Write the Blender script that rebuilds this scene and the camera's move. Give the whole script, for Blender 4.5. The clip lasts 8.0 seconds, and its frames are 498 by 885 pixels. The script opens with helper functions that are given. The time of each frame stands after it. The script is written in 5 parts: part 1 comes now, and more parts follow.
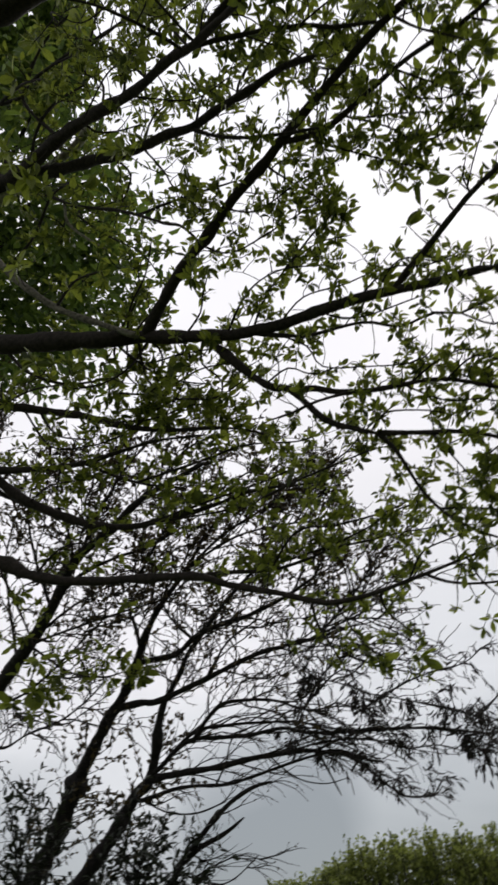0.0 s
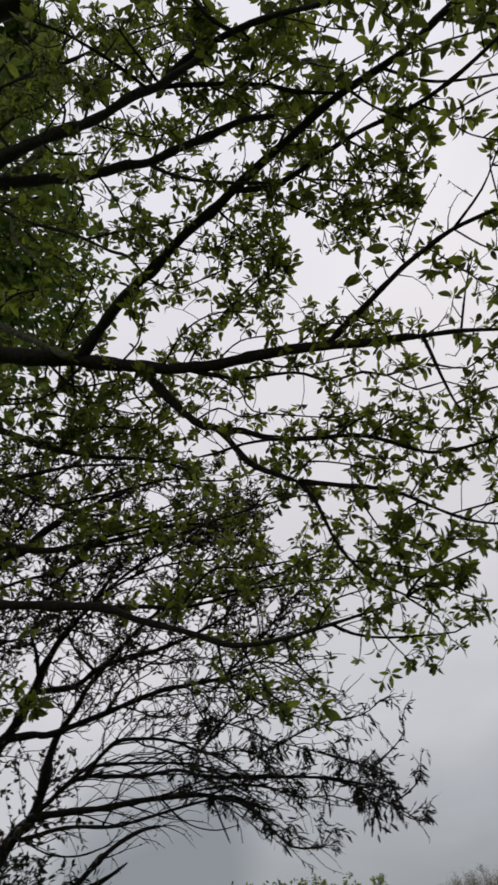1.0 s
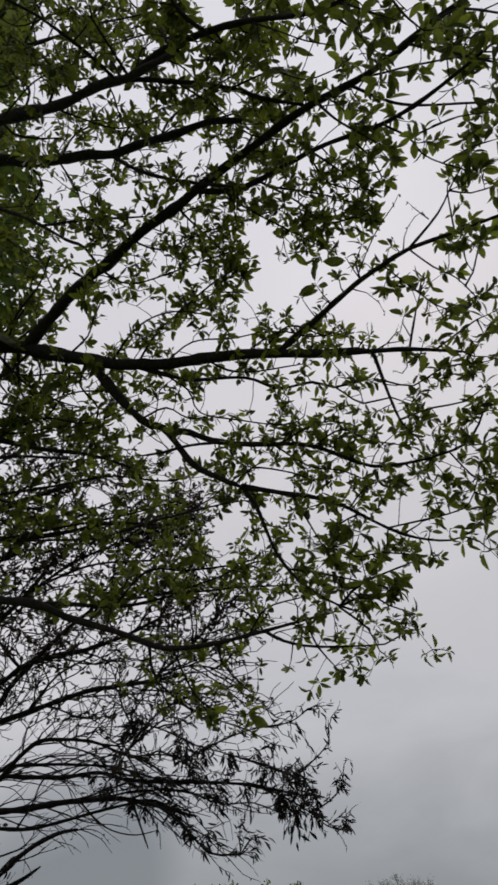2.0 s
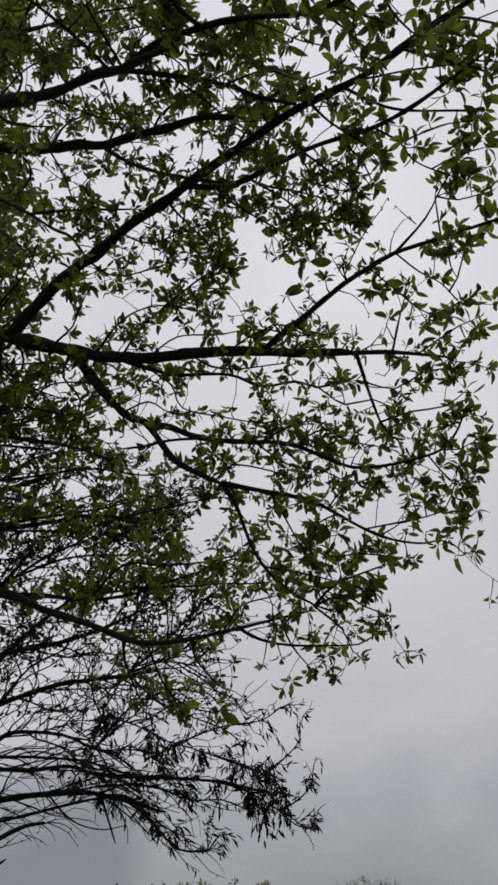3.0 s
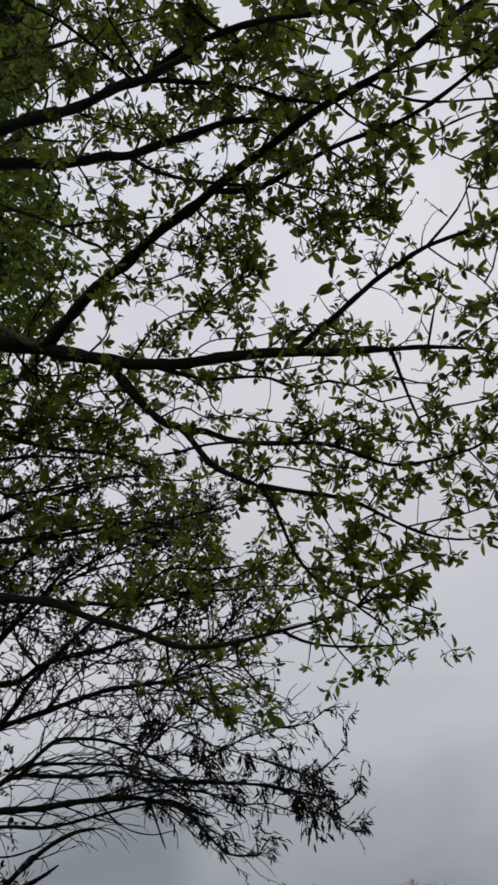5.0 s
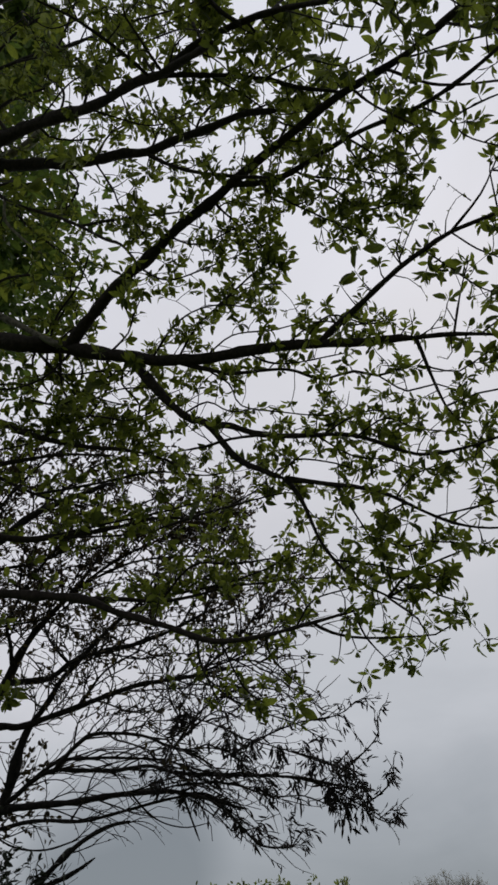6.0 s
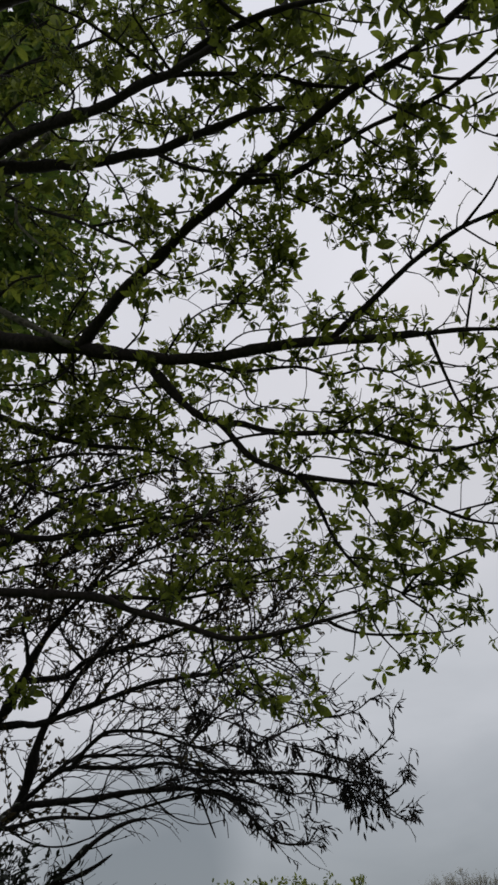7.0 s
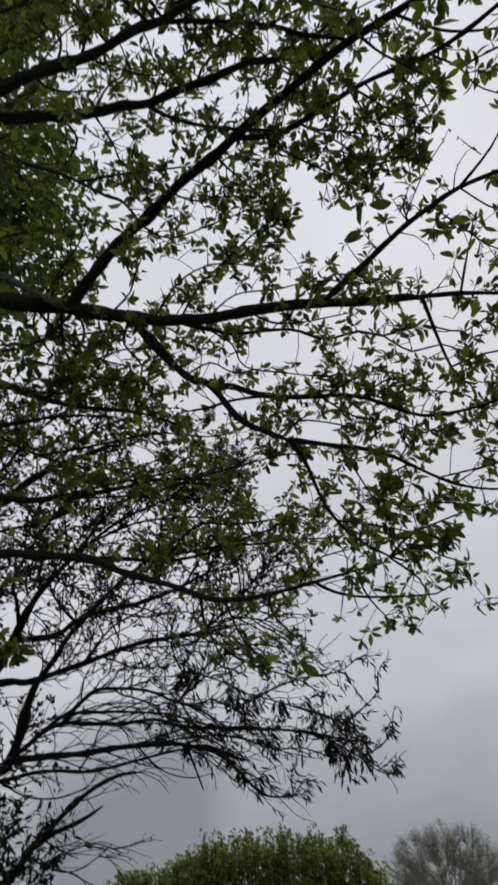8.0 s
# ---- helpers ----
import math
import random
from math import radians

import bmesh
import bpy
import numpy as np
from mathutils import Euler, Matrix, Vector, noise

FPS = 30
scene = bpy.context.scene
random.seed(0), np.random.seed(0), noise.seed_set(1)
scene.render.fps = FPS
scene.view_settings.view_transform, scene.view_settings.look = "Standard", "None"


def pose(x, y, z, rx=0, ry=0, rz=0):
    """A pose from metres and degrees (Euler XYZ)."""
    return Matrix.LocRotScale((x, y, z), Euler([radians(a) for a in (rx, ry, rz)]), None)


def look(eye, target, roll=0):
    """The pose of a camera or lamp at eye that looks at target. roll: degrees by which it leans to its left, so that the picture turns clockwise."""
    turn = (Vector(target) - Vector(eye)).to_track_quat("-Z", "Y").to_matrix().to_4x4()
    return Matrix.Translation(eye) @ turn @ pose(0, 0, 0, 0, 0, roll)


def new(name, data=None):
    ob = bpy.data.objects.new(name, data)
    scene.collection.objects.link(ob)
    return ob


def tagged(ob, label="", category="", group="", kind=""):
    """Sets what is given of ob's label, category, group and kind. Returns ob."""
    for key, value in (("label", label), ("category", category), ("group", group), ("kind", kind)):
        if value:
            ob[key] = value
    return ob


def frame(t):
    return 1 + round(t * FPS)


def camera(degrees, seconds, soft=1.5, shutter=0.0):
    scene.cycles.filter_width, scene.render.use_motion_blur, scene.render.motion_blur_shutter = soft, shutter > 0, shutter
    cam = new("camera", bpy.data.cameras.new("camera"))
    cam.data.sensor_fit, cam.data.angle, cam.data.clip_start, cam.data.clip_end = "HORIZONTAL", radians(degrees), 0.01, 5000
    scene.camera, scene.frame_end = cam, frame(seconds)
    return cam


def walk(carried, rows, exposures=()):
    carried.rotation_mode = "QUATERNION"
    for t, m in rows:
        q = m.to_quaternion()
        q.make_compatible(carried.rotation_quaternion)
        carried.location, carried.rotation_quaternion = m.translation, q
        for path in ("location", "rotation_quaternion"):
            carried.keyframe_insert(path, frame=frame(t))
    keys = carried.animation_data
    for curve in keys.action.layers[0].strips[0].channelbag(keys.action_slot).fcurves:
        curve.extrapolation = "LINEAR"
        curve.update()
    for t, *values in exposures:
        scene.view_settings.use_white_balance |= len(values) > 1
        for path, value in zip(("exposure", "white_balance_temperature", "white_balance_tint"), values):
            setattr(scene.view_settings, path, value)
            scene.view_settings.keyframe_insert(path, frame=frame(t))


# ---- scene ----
# camera: a hand-held look up into the boughs, turning slowly
cam = camera(41.88, 8.0, soft=2.85, shutter=0.4)
PATH = [
    (0.0, -0.050, 0.013, 1.591, 129.30, 4.59, 17.96),
    (0.2, -0.034, -0.002, 1.593, 129.84, 3.89, 15.73),
    (0.5, -0.020, -0.016, 1.595, 130.80, 3.82, 13.83),
    (0.7, -0.009, -0.019, 1.597, 131.45, 4.23, 12.29),
    (1.0, -0.006, -0.019, 1.602, 131.52, 4.05, 9.51),
    (1.5, -0.002, -0.014, 1.604, 131.45, 3.79, 6.11),
    (2.0, 0.005, -0.008, 1.605, 131.47, 4.17, 3.47),
    (2.2, 0.014, -0.003, 1.596, 131.33, 4.55, 2.84),
    (3.3, 0.018, -0.004, 1.594, 131.20, 3.24, 0.85),
    (3.5, 0.014, -0.004, 1.598, 131.13, 3.05, 1.07),
    (4.0, 0.004, -0.003, 1.599, 131.55, 3.09, 2.13),
    (4.5, 0.000, 0.000, 1.600, 131.63, 3.12, 2.77),
    (5.0, -0.012, 0.003, 1.594, 131.74, 3.41, 4.49),
    (5.2, -0.024, 0.003, 1.595, 131.88, 3.39, 5.26),
    (6.3, -0.043, 0.009, 1.592, 131.28, 3.22, 7.16),
    (6.5, -0.043, 0.008, 1.590, 131.36, 3.13, 7.51),
    (7.0, -0.044, 0.005, 1.589, 131.30, 3.02, 7.90),
    (7.2, -0.043, 0.004, 1.586, 131.01, 2.24, 8.05),
    (7.5, -0.055, 0.012, 1.593, 129.69, 3.00, 8.51),
    (7.7, -0.056, 0.013, 1.591, 129.88, 3.50, 8.04),
    (8.0, -0.048, 0.017, 1.595, 128.07, 3.15, 6.88),
]
EXPOSURES = [(0.0, 0.50, 6700, 10), (0.5, 0.33, 6650, 11), (1.0, 0.12, 6700, 12), (1.5, -0.04, 6700, 12), (2.0, -0.06, 6700, 12), (3.5, -0.07, 6600, 11),
             (5.0, -0.07, 6500, 10), (6.5, 0.0, 6500, 10), (8.0, 0.0, 6500, 10)]
walk(cam, [(r[0], pose(*r[1:])) for r in PATH], EXPOSURES)

# ---- world: an overcast sky, lighter overhead, with soft grey cloud ----
SUN_ELEVATION, SUN_TURN = radians(52), radians(25)
world = bpy.data.worlds.new("overcast_sky")
scene.world = world
world.use_nodes = True
wn, wl = world.node_tree.nodes, world.node_tree.links
wn.clear()


def wnode(kind, **values):
    n = wn.new(kind)
    for key, value in values.items():
        n.inputs[key].default_value = value
    return n


w_out = wnode("ShaderNodeOutputWorld")
w_bg = wnode("ShaderNodeBackground", Strength=1.0)
w_sky = wnode("ShaderNodeTexSky")
w_sky.sky_type, w_sky.sun_disc = "NISHITA", False
w_sky.sun_elevation, w_sky.sun_rotation = SUN_ELEVATION, SUN_TURN
w_co = wnode("ShaderNodeTexCoord")
w_sep = wnode("ShaderNodeSeparateXYZ")
wl.new(w_co.outputs["Generated"], w_sep.inputs[0])
# height above the horizon sets the thickness of the cloud
w_ramp = wnode("ShaderNodeValToRGB")
stops = [(0.0, (0.205, 0.225, 0.245)), (0.16, (0.32, 0.34, 0.365)), (0.36, (0.505, 0.52, 0.552)), (0.56, (0.60, 0.60, 0.636)),
         (0.78, (0.655, 0.655, 0.70)), (0.95, (0.715, 0.725, 0.79))]
while len(w_ramp.color_ramp.elements) < len(stops):
    w_ramp.color_ramp.elements.new(0.5)
for el, (at, rgb) in zip(w_ramp.color_ramp.elements, stops):
    el.position, el.color = at, (*rgb, 1)
w_map = wnode("ShaderNodeMapping")
w_map.inputs["Scale"].default_value = (1.0, 1.0, 2.6)
wl.new(w_co.outputs["Generated"], w_map.inputs[0])
w_noise = wnode("ShaderNodeTexNoise", Scale=2.3, Detail=5.0, Roughness=0.5, Distortion=0.35)
wl.new(w_map.outputs[0], w_noise.inputs["Vector"])
w_shift = wnode("ShaderNodeMath")
w_shift.operation, w_shift.inputs[1].default_value = "MULTIPLY_ADD", 0.40
w_sub = wnode("ShaderNodeMath")
w_sub.operation, w_sub.inputs[1].default_value = "ADD", -0.20
wl.new(w_noise.outputs["Fac"], w_shift.inputs[0])
wl.new(w_sep.outputs["Z"], w_shift.inputs[2])
wl.new(w_shift.outputs[0], w_sub.inputs[0])
# one heavier cloud bank low in the sky
w_dot = wnode("ShaderNodeVectorMath")
w_dot.operation = "DOT_PRODUCT"
w_dot.inputs[1].default_value = (-0.268, 0.949, 0.176)
wl.new(w_co.outputs["Generated"], w_dot.inputs[0])
w_bank = wnode("ShaderNodeMapRange")
w_bank.interpolation_type = "SMOOTHSTEP"
for key, value in (("From Min", 0.989), ("From Max", 0.9996), ("To Min", 0.0), ("To Max", -0.37)):
    w_bank.inputs[key].default_value = value
wl.new(w_dot.outputs["Value"], w_bank.inputs["Value"])
w_heavy = wnode("ShaderNodeMath")
w_heavy.operation = "MULTIPLY_ADD"
wl.new(w_bank.outputs[0], w_heavy.inputs[0])
wl.new(w_noise.outputs["Fac"], w_heavy.inputs[1])
wl.new(w_sub.outputs[0], w_heavy.inputs[2])
# and a thin bright break in the cloud beside it
w_dot2 = wnode("ShaderNodeVectorMath")
w_dot2.operation = "DOT_PRODUCT"
w_dot2.inputs[1].default_value = (-0.410, 0.795, 0.447)
wl.new(w_co.outputs["Generated"], w_dot2.inputs[0])
w_thin = wnode("ShaderNodeMapRange")
w_thin.interpolation_type = "SMOOTHSTEP"
for key, value in (("From Min", 0.93), ("From Max", 0.998), ("To Min", 0.0), ("To Max", 0.42)):
    w_thin.inputs[key].default_value = value
wl.new(w_dot2.outputs["Value"], w_thin.inputs["Value"])
w_light = wnode("ShaderNodeMath")
w_light.operation = "MULTIPLY_ADD"
wl.new(w_thin.outputs[0], w_light.inputs[0])
wl.new(w_noise.outputs["Fac"], w_light.inputs[1])
wl.new(w_heavy.outputs[0], w_light.inputs[2])
wl.new(w_light.outputs[0], w_ramp.inputs[0])
w_dim = wnode("ShaderNodeMix")
w_dim.data_type, w_dim.blend_type = "RGBA", "ADD"
w_dim.inputs[0].default_value = 0.006
wl.new(w_ramp.outputs[0], w_dim.inputs[6])
wl.new(w_sky.outputs[0], w_dim.inputs[7])
wl.new(w_dim.outputs[2], w_bg.inputs["Color"])
wl.new(w_bg.outputs[0], w_out.inputs[0])

sun = new("sun", bpy.data.lights.new("sun", "SUN"))
sun.data.energy, sun.data.angle, sun.data.color = 0.6, radians(25), (1.0, 0.97, 0.92)
sun.matrix_world = look((0, 0, 30), (-30 * math.sin(SUN_TURN) / math.tan(SUN_ELEVATION), -30 * math.cos(SUN_TURN) / math.tan(SUN_ELEVATION), 0))


# ---- materials ----
def material(name):
    m = bpy.data.materials.new(name)
    m.use_nodes = True
    n, l = m.node_tree.nodes, m.node_tree.links
    return m, n, l, n["Principled BSDF"], n["Material Output"]


def noise_ramp(n, l, scale, detail, stops, co=None, rough=0.6):
    tex = n.new("ShaderNodeTexNoise")
    tex.inputs["Scale"].default_value, tex.inputs["Detail"].default_value, tex.inputs["Roughness"].default_value = scale, detail, rough
    if co is not None:
        l.new(co, tex.inputs["Vector"])
    ramp = n.new("ShaderNodeValToRGB")
    while len(ramp.color_ramp.elements) < len(stops):
        ramp.color_ramp.elements.new(0.5)
    for el, (at, rgb) in zip(ramp.color_ramp.elements, stops):
        el.position, el.color = at, (*rgb, 1)
    l.new(tex.outputs["Fac"], ramp.inputs[0])
    return tex, ramp


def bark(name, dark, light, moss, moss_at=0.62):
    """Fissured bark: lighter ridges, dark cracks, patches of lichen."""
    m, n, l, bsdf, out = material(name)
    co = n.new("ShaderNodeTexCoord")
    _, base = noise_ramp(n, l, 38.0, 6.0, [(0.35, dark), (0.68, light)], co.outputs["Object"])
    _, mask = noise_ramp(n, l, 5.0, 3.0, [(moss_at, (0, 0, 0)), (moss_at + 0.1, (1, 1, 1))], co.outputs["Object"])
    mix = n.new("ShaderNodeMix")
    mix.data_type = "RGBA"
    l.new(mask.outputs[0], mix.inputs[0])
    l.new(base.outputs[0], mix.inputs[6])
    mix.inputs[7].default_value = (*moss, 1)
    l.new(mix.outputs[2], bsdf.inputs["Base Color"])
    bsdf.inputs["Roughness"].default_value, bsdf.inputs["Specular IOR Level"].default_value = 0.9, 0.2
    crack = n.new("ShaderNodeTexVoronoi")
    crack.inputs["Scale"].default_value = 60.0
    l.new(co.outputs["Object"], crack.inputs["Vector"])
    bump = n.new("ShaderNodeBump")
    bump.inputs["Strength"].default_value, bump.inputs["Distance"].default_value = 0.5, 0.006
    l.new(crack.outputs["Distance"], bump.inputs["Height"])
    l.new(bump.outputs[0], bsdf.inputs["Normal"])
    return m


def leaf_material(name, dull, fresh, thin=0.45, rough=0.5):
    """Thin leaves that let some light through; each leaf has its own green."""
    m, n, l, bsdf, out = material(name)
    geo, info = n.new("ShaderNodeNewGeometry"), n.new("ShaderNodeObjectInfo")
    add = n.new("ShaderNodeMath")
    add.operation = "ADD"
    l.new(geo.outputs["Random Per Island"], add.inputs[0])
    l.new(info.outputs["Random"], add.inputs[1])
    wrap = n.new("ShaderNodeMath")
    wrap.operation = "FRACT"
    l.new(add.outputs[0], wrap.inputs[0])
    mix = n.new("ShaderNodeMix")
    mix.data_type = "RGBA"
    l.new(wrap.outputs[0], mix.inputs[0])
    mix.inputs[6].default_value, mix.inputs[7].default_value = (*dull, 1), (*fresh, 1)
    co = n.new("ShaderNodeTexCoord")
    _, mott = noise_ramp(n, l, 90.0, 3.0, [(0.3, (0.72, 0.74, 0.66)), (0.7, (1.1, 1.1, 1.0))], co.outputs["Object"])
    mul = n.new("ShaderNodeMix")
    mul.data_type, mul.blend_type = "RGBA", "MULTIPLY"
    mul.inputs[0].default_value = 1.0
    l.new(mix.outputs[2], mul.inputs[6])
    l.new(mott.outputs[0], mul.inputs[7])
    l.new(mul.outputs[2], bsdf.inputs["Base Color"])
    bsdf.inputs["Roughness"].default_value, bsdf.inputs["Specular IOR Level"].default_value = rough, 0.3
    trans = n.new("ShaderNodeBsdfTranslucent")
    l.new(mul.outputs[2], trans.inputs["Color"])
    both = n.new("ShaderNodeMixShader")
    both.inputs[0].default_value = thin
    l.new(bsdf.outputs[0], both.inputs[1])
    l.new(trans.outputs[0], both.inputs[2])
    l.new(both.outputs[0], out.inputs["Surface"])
    return m


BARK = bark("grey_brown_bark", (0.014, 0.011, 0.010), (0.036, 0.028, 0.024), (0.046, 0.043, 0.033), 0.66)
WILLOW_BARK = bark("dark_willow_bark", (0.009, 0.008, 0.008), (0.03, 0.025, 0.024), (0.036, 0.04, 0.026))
# limb G: the light along its top is put into a paler bark colour
LIT_GREY_BARK = bark("lit_grey_lichened_bark", (0.05, 0.044, 0.036), (0.19, 0.17, 0.14), (0.16, 0.16, 0.12), 0.58)
# limbs A4d and F: light falling on them is painted as lighter bark
LIT_PALE_BARK = bark("lit_pale_lichened_bark", (0.09, 0.08, 0.065), (0.28, 0.25, 0.21), (0.25, 0.26, 0.19), 0.55)
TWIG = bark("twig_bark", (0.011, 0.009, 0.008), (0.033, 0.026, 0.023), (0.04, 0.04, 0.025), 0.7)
FAR_BARK = bark("pale_grey_bark", (0.17, 0.155, 0.14), (0.36, 0.33, 0.30), (0.15, 0.16, 0.11))
LEAF = leaf_material("young_green_leaf", (0.034, 0.048, 0.0105), (0.28, 0.325, 0.048), 0.55)
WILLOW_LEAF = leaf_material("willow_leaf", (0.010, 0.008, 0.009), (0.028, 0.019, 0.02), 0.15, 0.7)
BUD_LEAF = leaf_material("small_reddish_leaf", (0.026, 0.019, 0.011), (0.095, 0.068, 0.03), 0.35)
DARK_LEAF = leaf_material("dense_green_leaf", (0.038, 0.066, 0.018), (0.165, 0.235, 0.045), 0.62)
SHRUB_LEAF = leaf_material("dark_evergreen_leaf", (0.012, 0.016, 0.010), (0.03, 0.036, 0.022), 0.15, 0.45)
FAR_LEAF = leaf_material("hedge_tree_leaf", (0.08, 0.10, 0.029), (0.31, 0.35, 0.09), 0.5)
PALE_LEAF = leaf_material("pale_bud", (0.2, 0.195, 0.13), (0.36, 0.34, 0.25), 0.45)

GRASS, gn, gl, g_bsdf, _ = material("meadow_grass")
_, g_ramp = noise_ramp(gn, gl, 0.8, 8.0, [(0.3, (0.03, 0.05, 0.015)), (0.55, (0.06, 0.095, 0.025)), (0.75, (0.11, 0.12, 0.05))],
                       gn.new("ShaderNodeTexCoord").outputs["Object"])
gl.new(g_ramp.outputs[0], g_bsdf.inputs["Base Color"])
g_bsdf.inputs["Roughness"].default_value = 0.95


# ---- building tools ----
def part(name, data, mat, parent, label="", kind=""):
    """Links a mesh as one object under a thing."""
    ob = new(name, data)
    if mat is not None:
        data.materials.append(mat)
    ob.parent = parent
    return tagged(ob, label=label, kind=kind)


def thing(name, at, label, category, group=""):
    ob = new(name)
    ob.location = at
    ob.empty_display_size = 0.3
    return tagged(ob, label=label, category=category, group=group)


def mesh_from(name, verts, faces, smooth=True):
    me = bpy.data.meshes.new(name)
    me.from_pydata(verts.tolist() if hasattr(verts, "tolist") else verts, [], faces)
    me.polygons.foreach_set("use_smooth", [smooth] * len(me.polygons))
    me.update()
    return me


def unit(v):
    return v / (np.linalg.norm(v, axis=-1, keepdims=True) + 1e-9)


def spline(pts, step):
    """Catmull-Rom curve through the points, at about equal steps."""
    p = np.asarray(pts, float)
    q = np.vstack([2 * p[0] - p[1], p, 2 * p[-1] - p[-2]])
    out = []
    for i in range(1, len(q) - 2):
        n = max(1, int(np.linalg.norm(q[i + 1] - q[i]) / step))
        t = (np.arange(n) / n)[:, None]
        a, b, c, d = q[i - 1], q[i], q[i + 1], q[i + 2]
        out.append(0.5 * (2 * b + (c - a) * t + (2 * a - 5 * b + 4 * c - d) * t ** 2 + (3 * b - a - 3 * c + d) * t ** 3))
    return np.vstack(out + [p[-1:]])


def tubes(runs, sides):
    """Verts and faces of tapered tubes; a run is (points, radii)."""
    verts, faces, base = [], [], 0
    ang = np.arange(sides) * 2 * np.pi / sides
    ca, sa = np.cos(ang)[None, :, None], np.sin(ang)[None, :, None]
    for pts, rad in runs:
        tan = unit(np.gradient(pts, axis=0))
        ref = np.array([0.0, 0.0, 1.0]) if abs(tan[:, 2]).mean() < 0.85 else np.array([1.0, 0.0, 0.0])
        u = unit(np.cross(tan, ref))
        v = np.cross(tan, u)
        ring = pts[:, None, :] + np.asarray(rad)[:, None, None] * (ca * u[:, None, :] + sa * v[:, None, :])
        n = len(pts)
        verts.append(ring.reshape(-1, 3))
        for i in range(n - 1):
            a = base + i * sides
            for k in range(sides):
                k2 = (k + 1) % sides
                faces.append((a + k, a + k2, a + sides + k2, a + sides + k))
        faces.append(tuple(base + (n - 1) * sides + k for k in range(sides)))
        faces.append(tuple(base + k for k in reversed(range(sides))))
        base += n * sides
    return np.vstack(verts), faces


def blade(stations, curl, fold):
    """A leaf blade one unit long along x: folded along its midrib, drooping to a pointed tip."""
    v, f = [(0.0, 0.0, 0.0)], []
    for s, half in stations:
        z = -curl * s * s
        v += [(s, half, z + fold * half), (s, 0.0, z), (s, -half, z + fold * half)]
    v.append((1.0, 0.0, -curl))
    f += [(0, 2, 1), (0, 3, 2)]
    for i in range(len(stations) - 1):
        a, b = 1 + 3 * i, 4 + 3 * i
        f += [(a, a + 1, b + 1, b), (a + 1, a + 2, b + 2, b + 1)]
    a, tip = 1 + 3 * (len(stations) - 1), len(v) - 1
    f += [(a, a + 1, tip), (a + 1, a + 2, tip)]
    return np.array(v), f


OVAL = blade([(0.1, 0.016), (0.25, 0.12), (0.47, 0.198), (0.7, 0.197), (0.9, 0.095)], 0.36, 0.35)
LEATHERY = blade([(0.12, 0.08), (0.35, 0.175), (0.62, 0.185), (0.86, 0.095)], 0.3, 0.4)
LANCE = blade([(0.3, 0.1), (0.65, 0.09)], 0.2, 0.2)
LANCE_BROAD = blade([(0.25, 0.085), (0.5, 0.112), (0.78, 0.072)], 0.25, 0.25)
SIMPLE_OVAL = blade([(0.3, 0.22), (0.7, 0.21)], 0.3, 0.4)
CLUMP = blade([(0.4, 0.26)], 0.1, 0.3)


def place_leaves(shape, at, way, up, size, wide=1.0):
    """All leaves in one list of verts and faces: bases, directions, face normals, lengths. Each curls and bends sideways in its own way."""
    v, f = shape
    count = len(at)
    curl, bend = rng.uniform(0.2, 1.7, count)[:, None, None], rng.normal(0, 0.13, count)[:, None, None]
    x = unit(way)
    y = unit(np.cross(up, x))
    z = np.cross(x, y)
    s = np.asarray(size)[:, None, None]
    w = (wide * rng.uniform(0.75, 1.2, count))[:, None, None]
    along, across, lift = v[None, :, 0:1], v[None, :, 1:2], v[None, :, 2:3]
    out = at[:, None, :] + s * (along * x[:, None, :] + (w * across + bend * along ** 2) * y[:, None, :] + curl * lift * z[:, None, :])
    faces = []
    n = len(v)
    for i in range(len(at)):
        o = i * n
        faces += [tuple(o + k for k in q) for q in f]
    return out.reshape(-1, 3), faces


rng = np.random.default_rng(7)


wood = {}


def bough(tree, name, mat, r0, r1, *pts, label="", key=""):
    """A limb through the given places, thinning from r0 to r1, a little knotty. Returns its line and radii."""
    line = spline(pts, 0.05)
    n = len(line)
    k = np.linspace(0, 1, n)
    rad = r0 + (r1 - r0) * k ** (0.6 if r0 > 0.1 else 0.8)
    rad = rad * (1 + 0.07 * np.sin(k * n * 0.9 + r0 * 900) + rng.normal(0, 0.045, n))
    for at in rng.uniform(0.05, 0.95, int(n * 0.16)):
        rad = rad * (1 + rng.uniform(0.06, 0.24) * np.exp(-((k - at) * n / 0.9) ** 2))
    rad[-1] *= 0.5
    wob = rng.normal(0, 1, (n, 3))
    wob[1:-1] = (wob[:-2] + wob[1:-1] + wob[2:]) / 3
    line = line + wob * np.minimum(0.12 * rad, 0.004)[:, None]
    v, f = tubes([(line, rad)], 10 if r0 > 0.03 else (8 if r0 > 0.012 else 6))
    base = np.array(tree.location)
    wood[key] = part(name, mesh_from(name, v - base, f), mat, tree, label)
    return line, rad


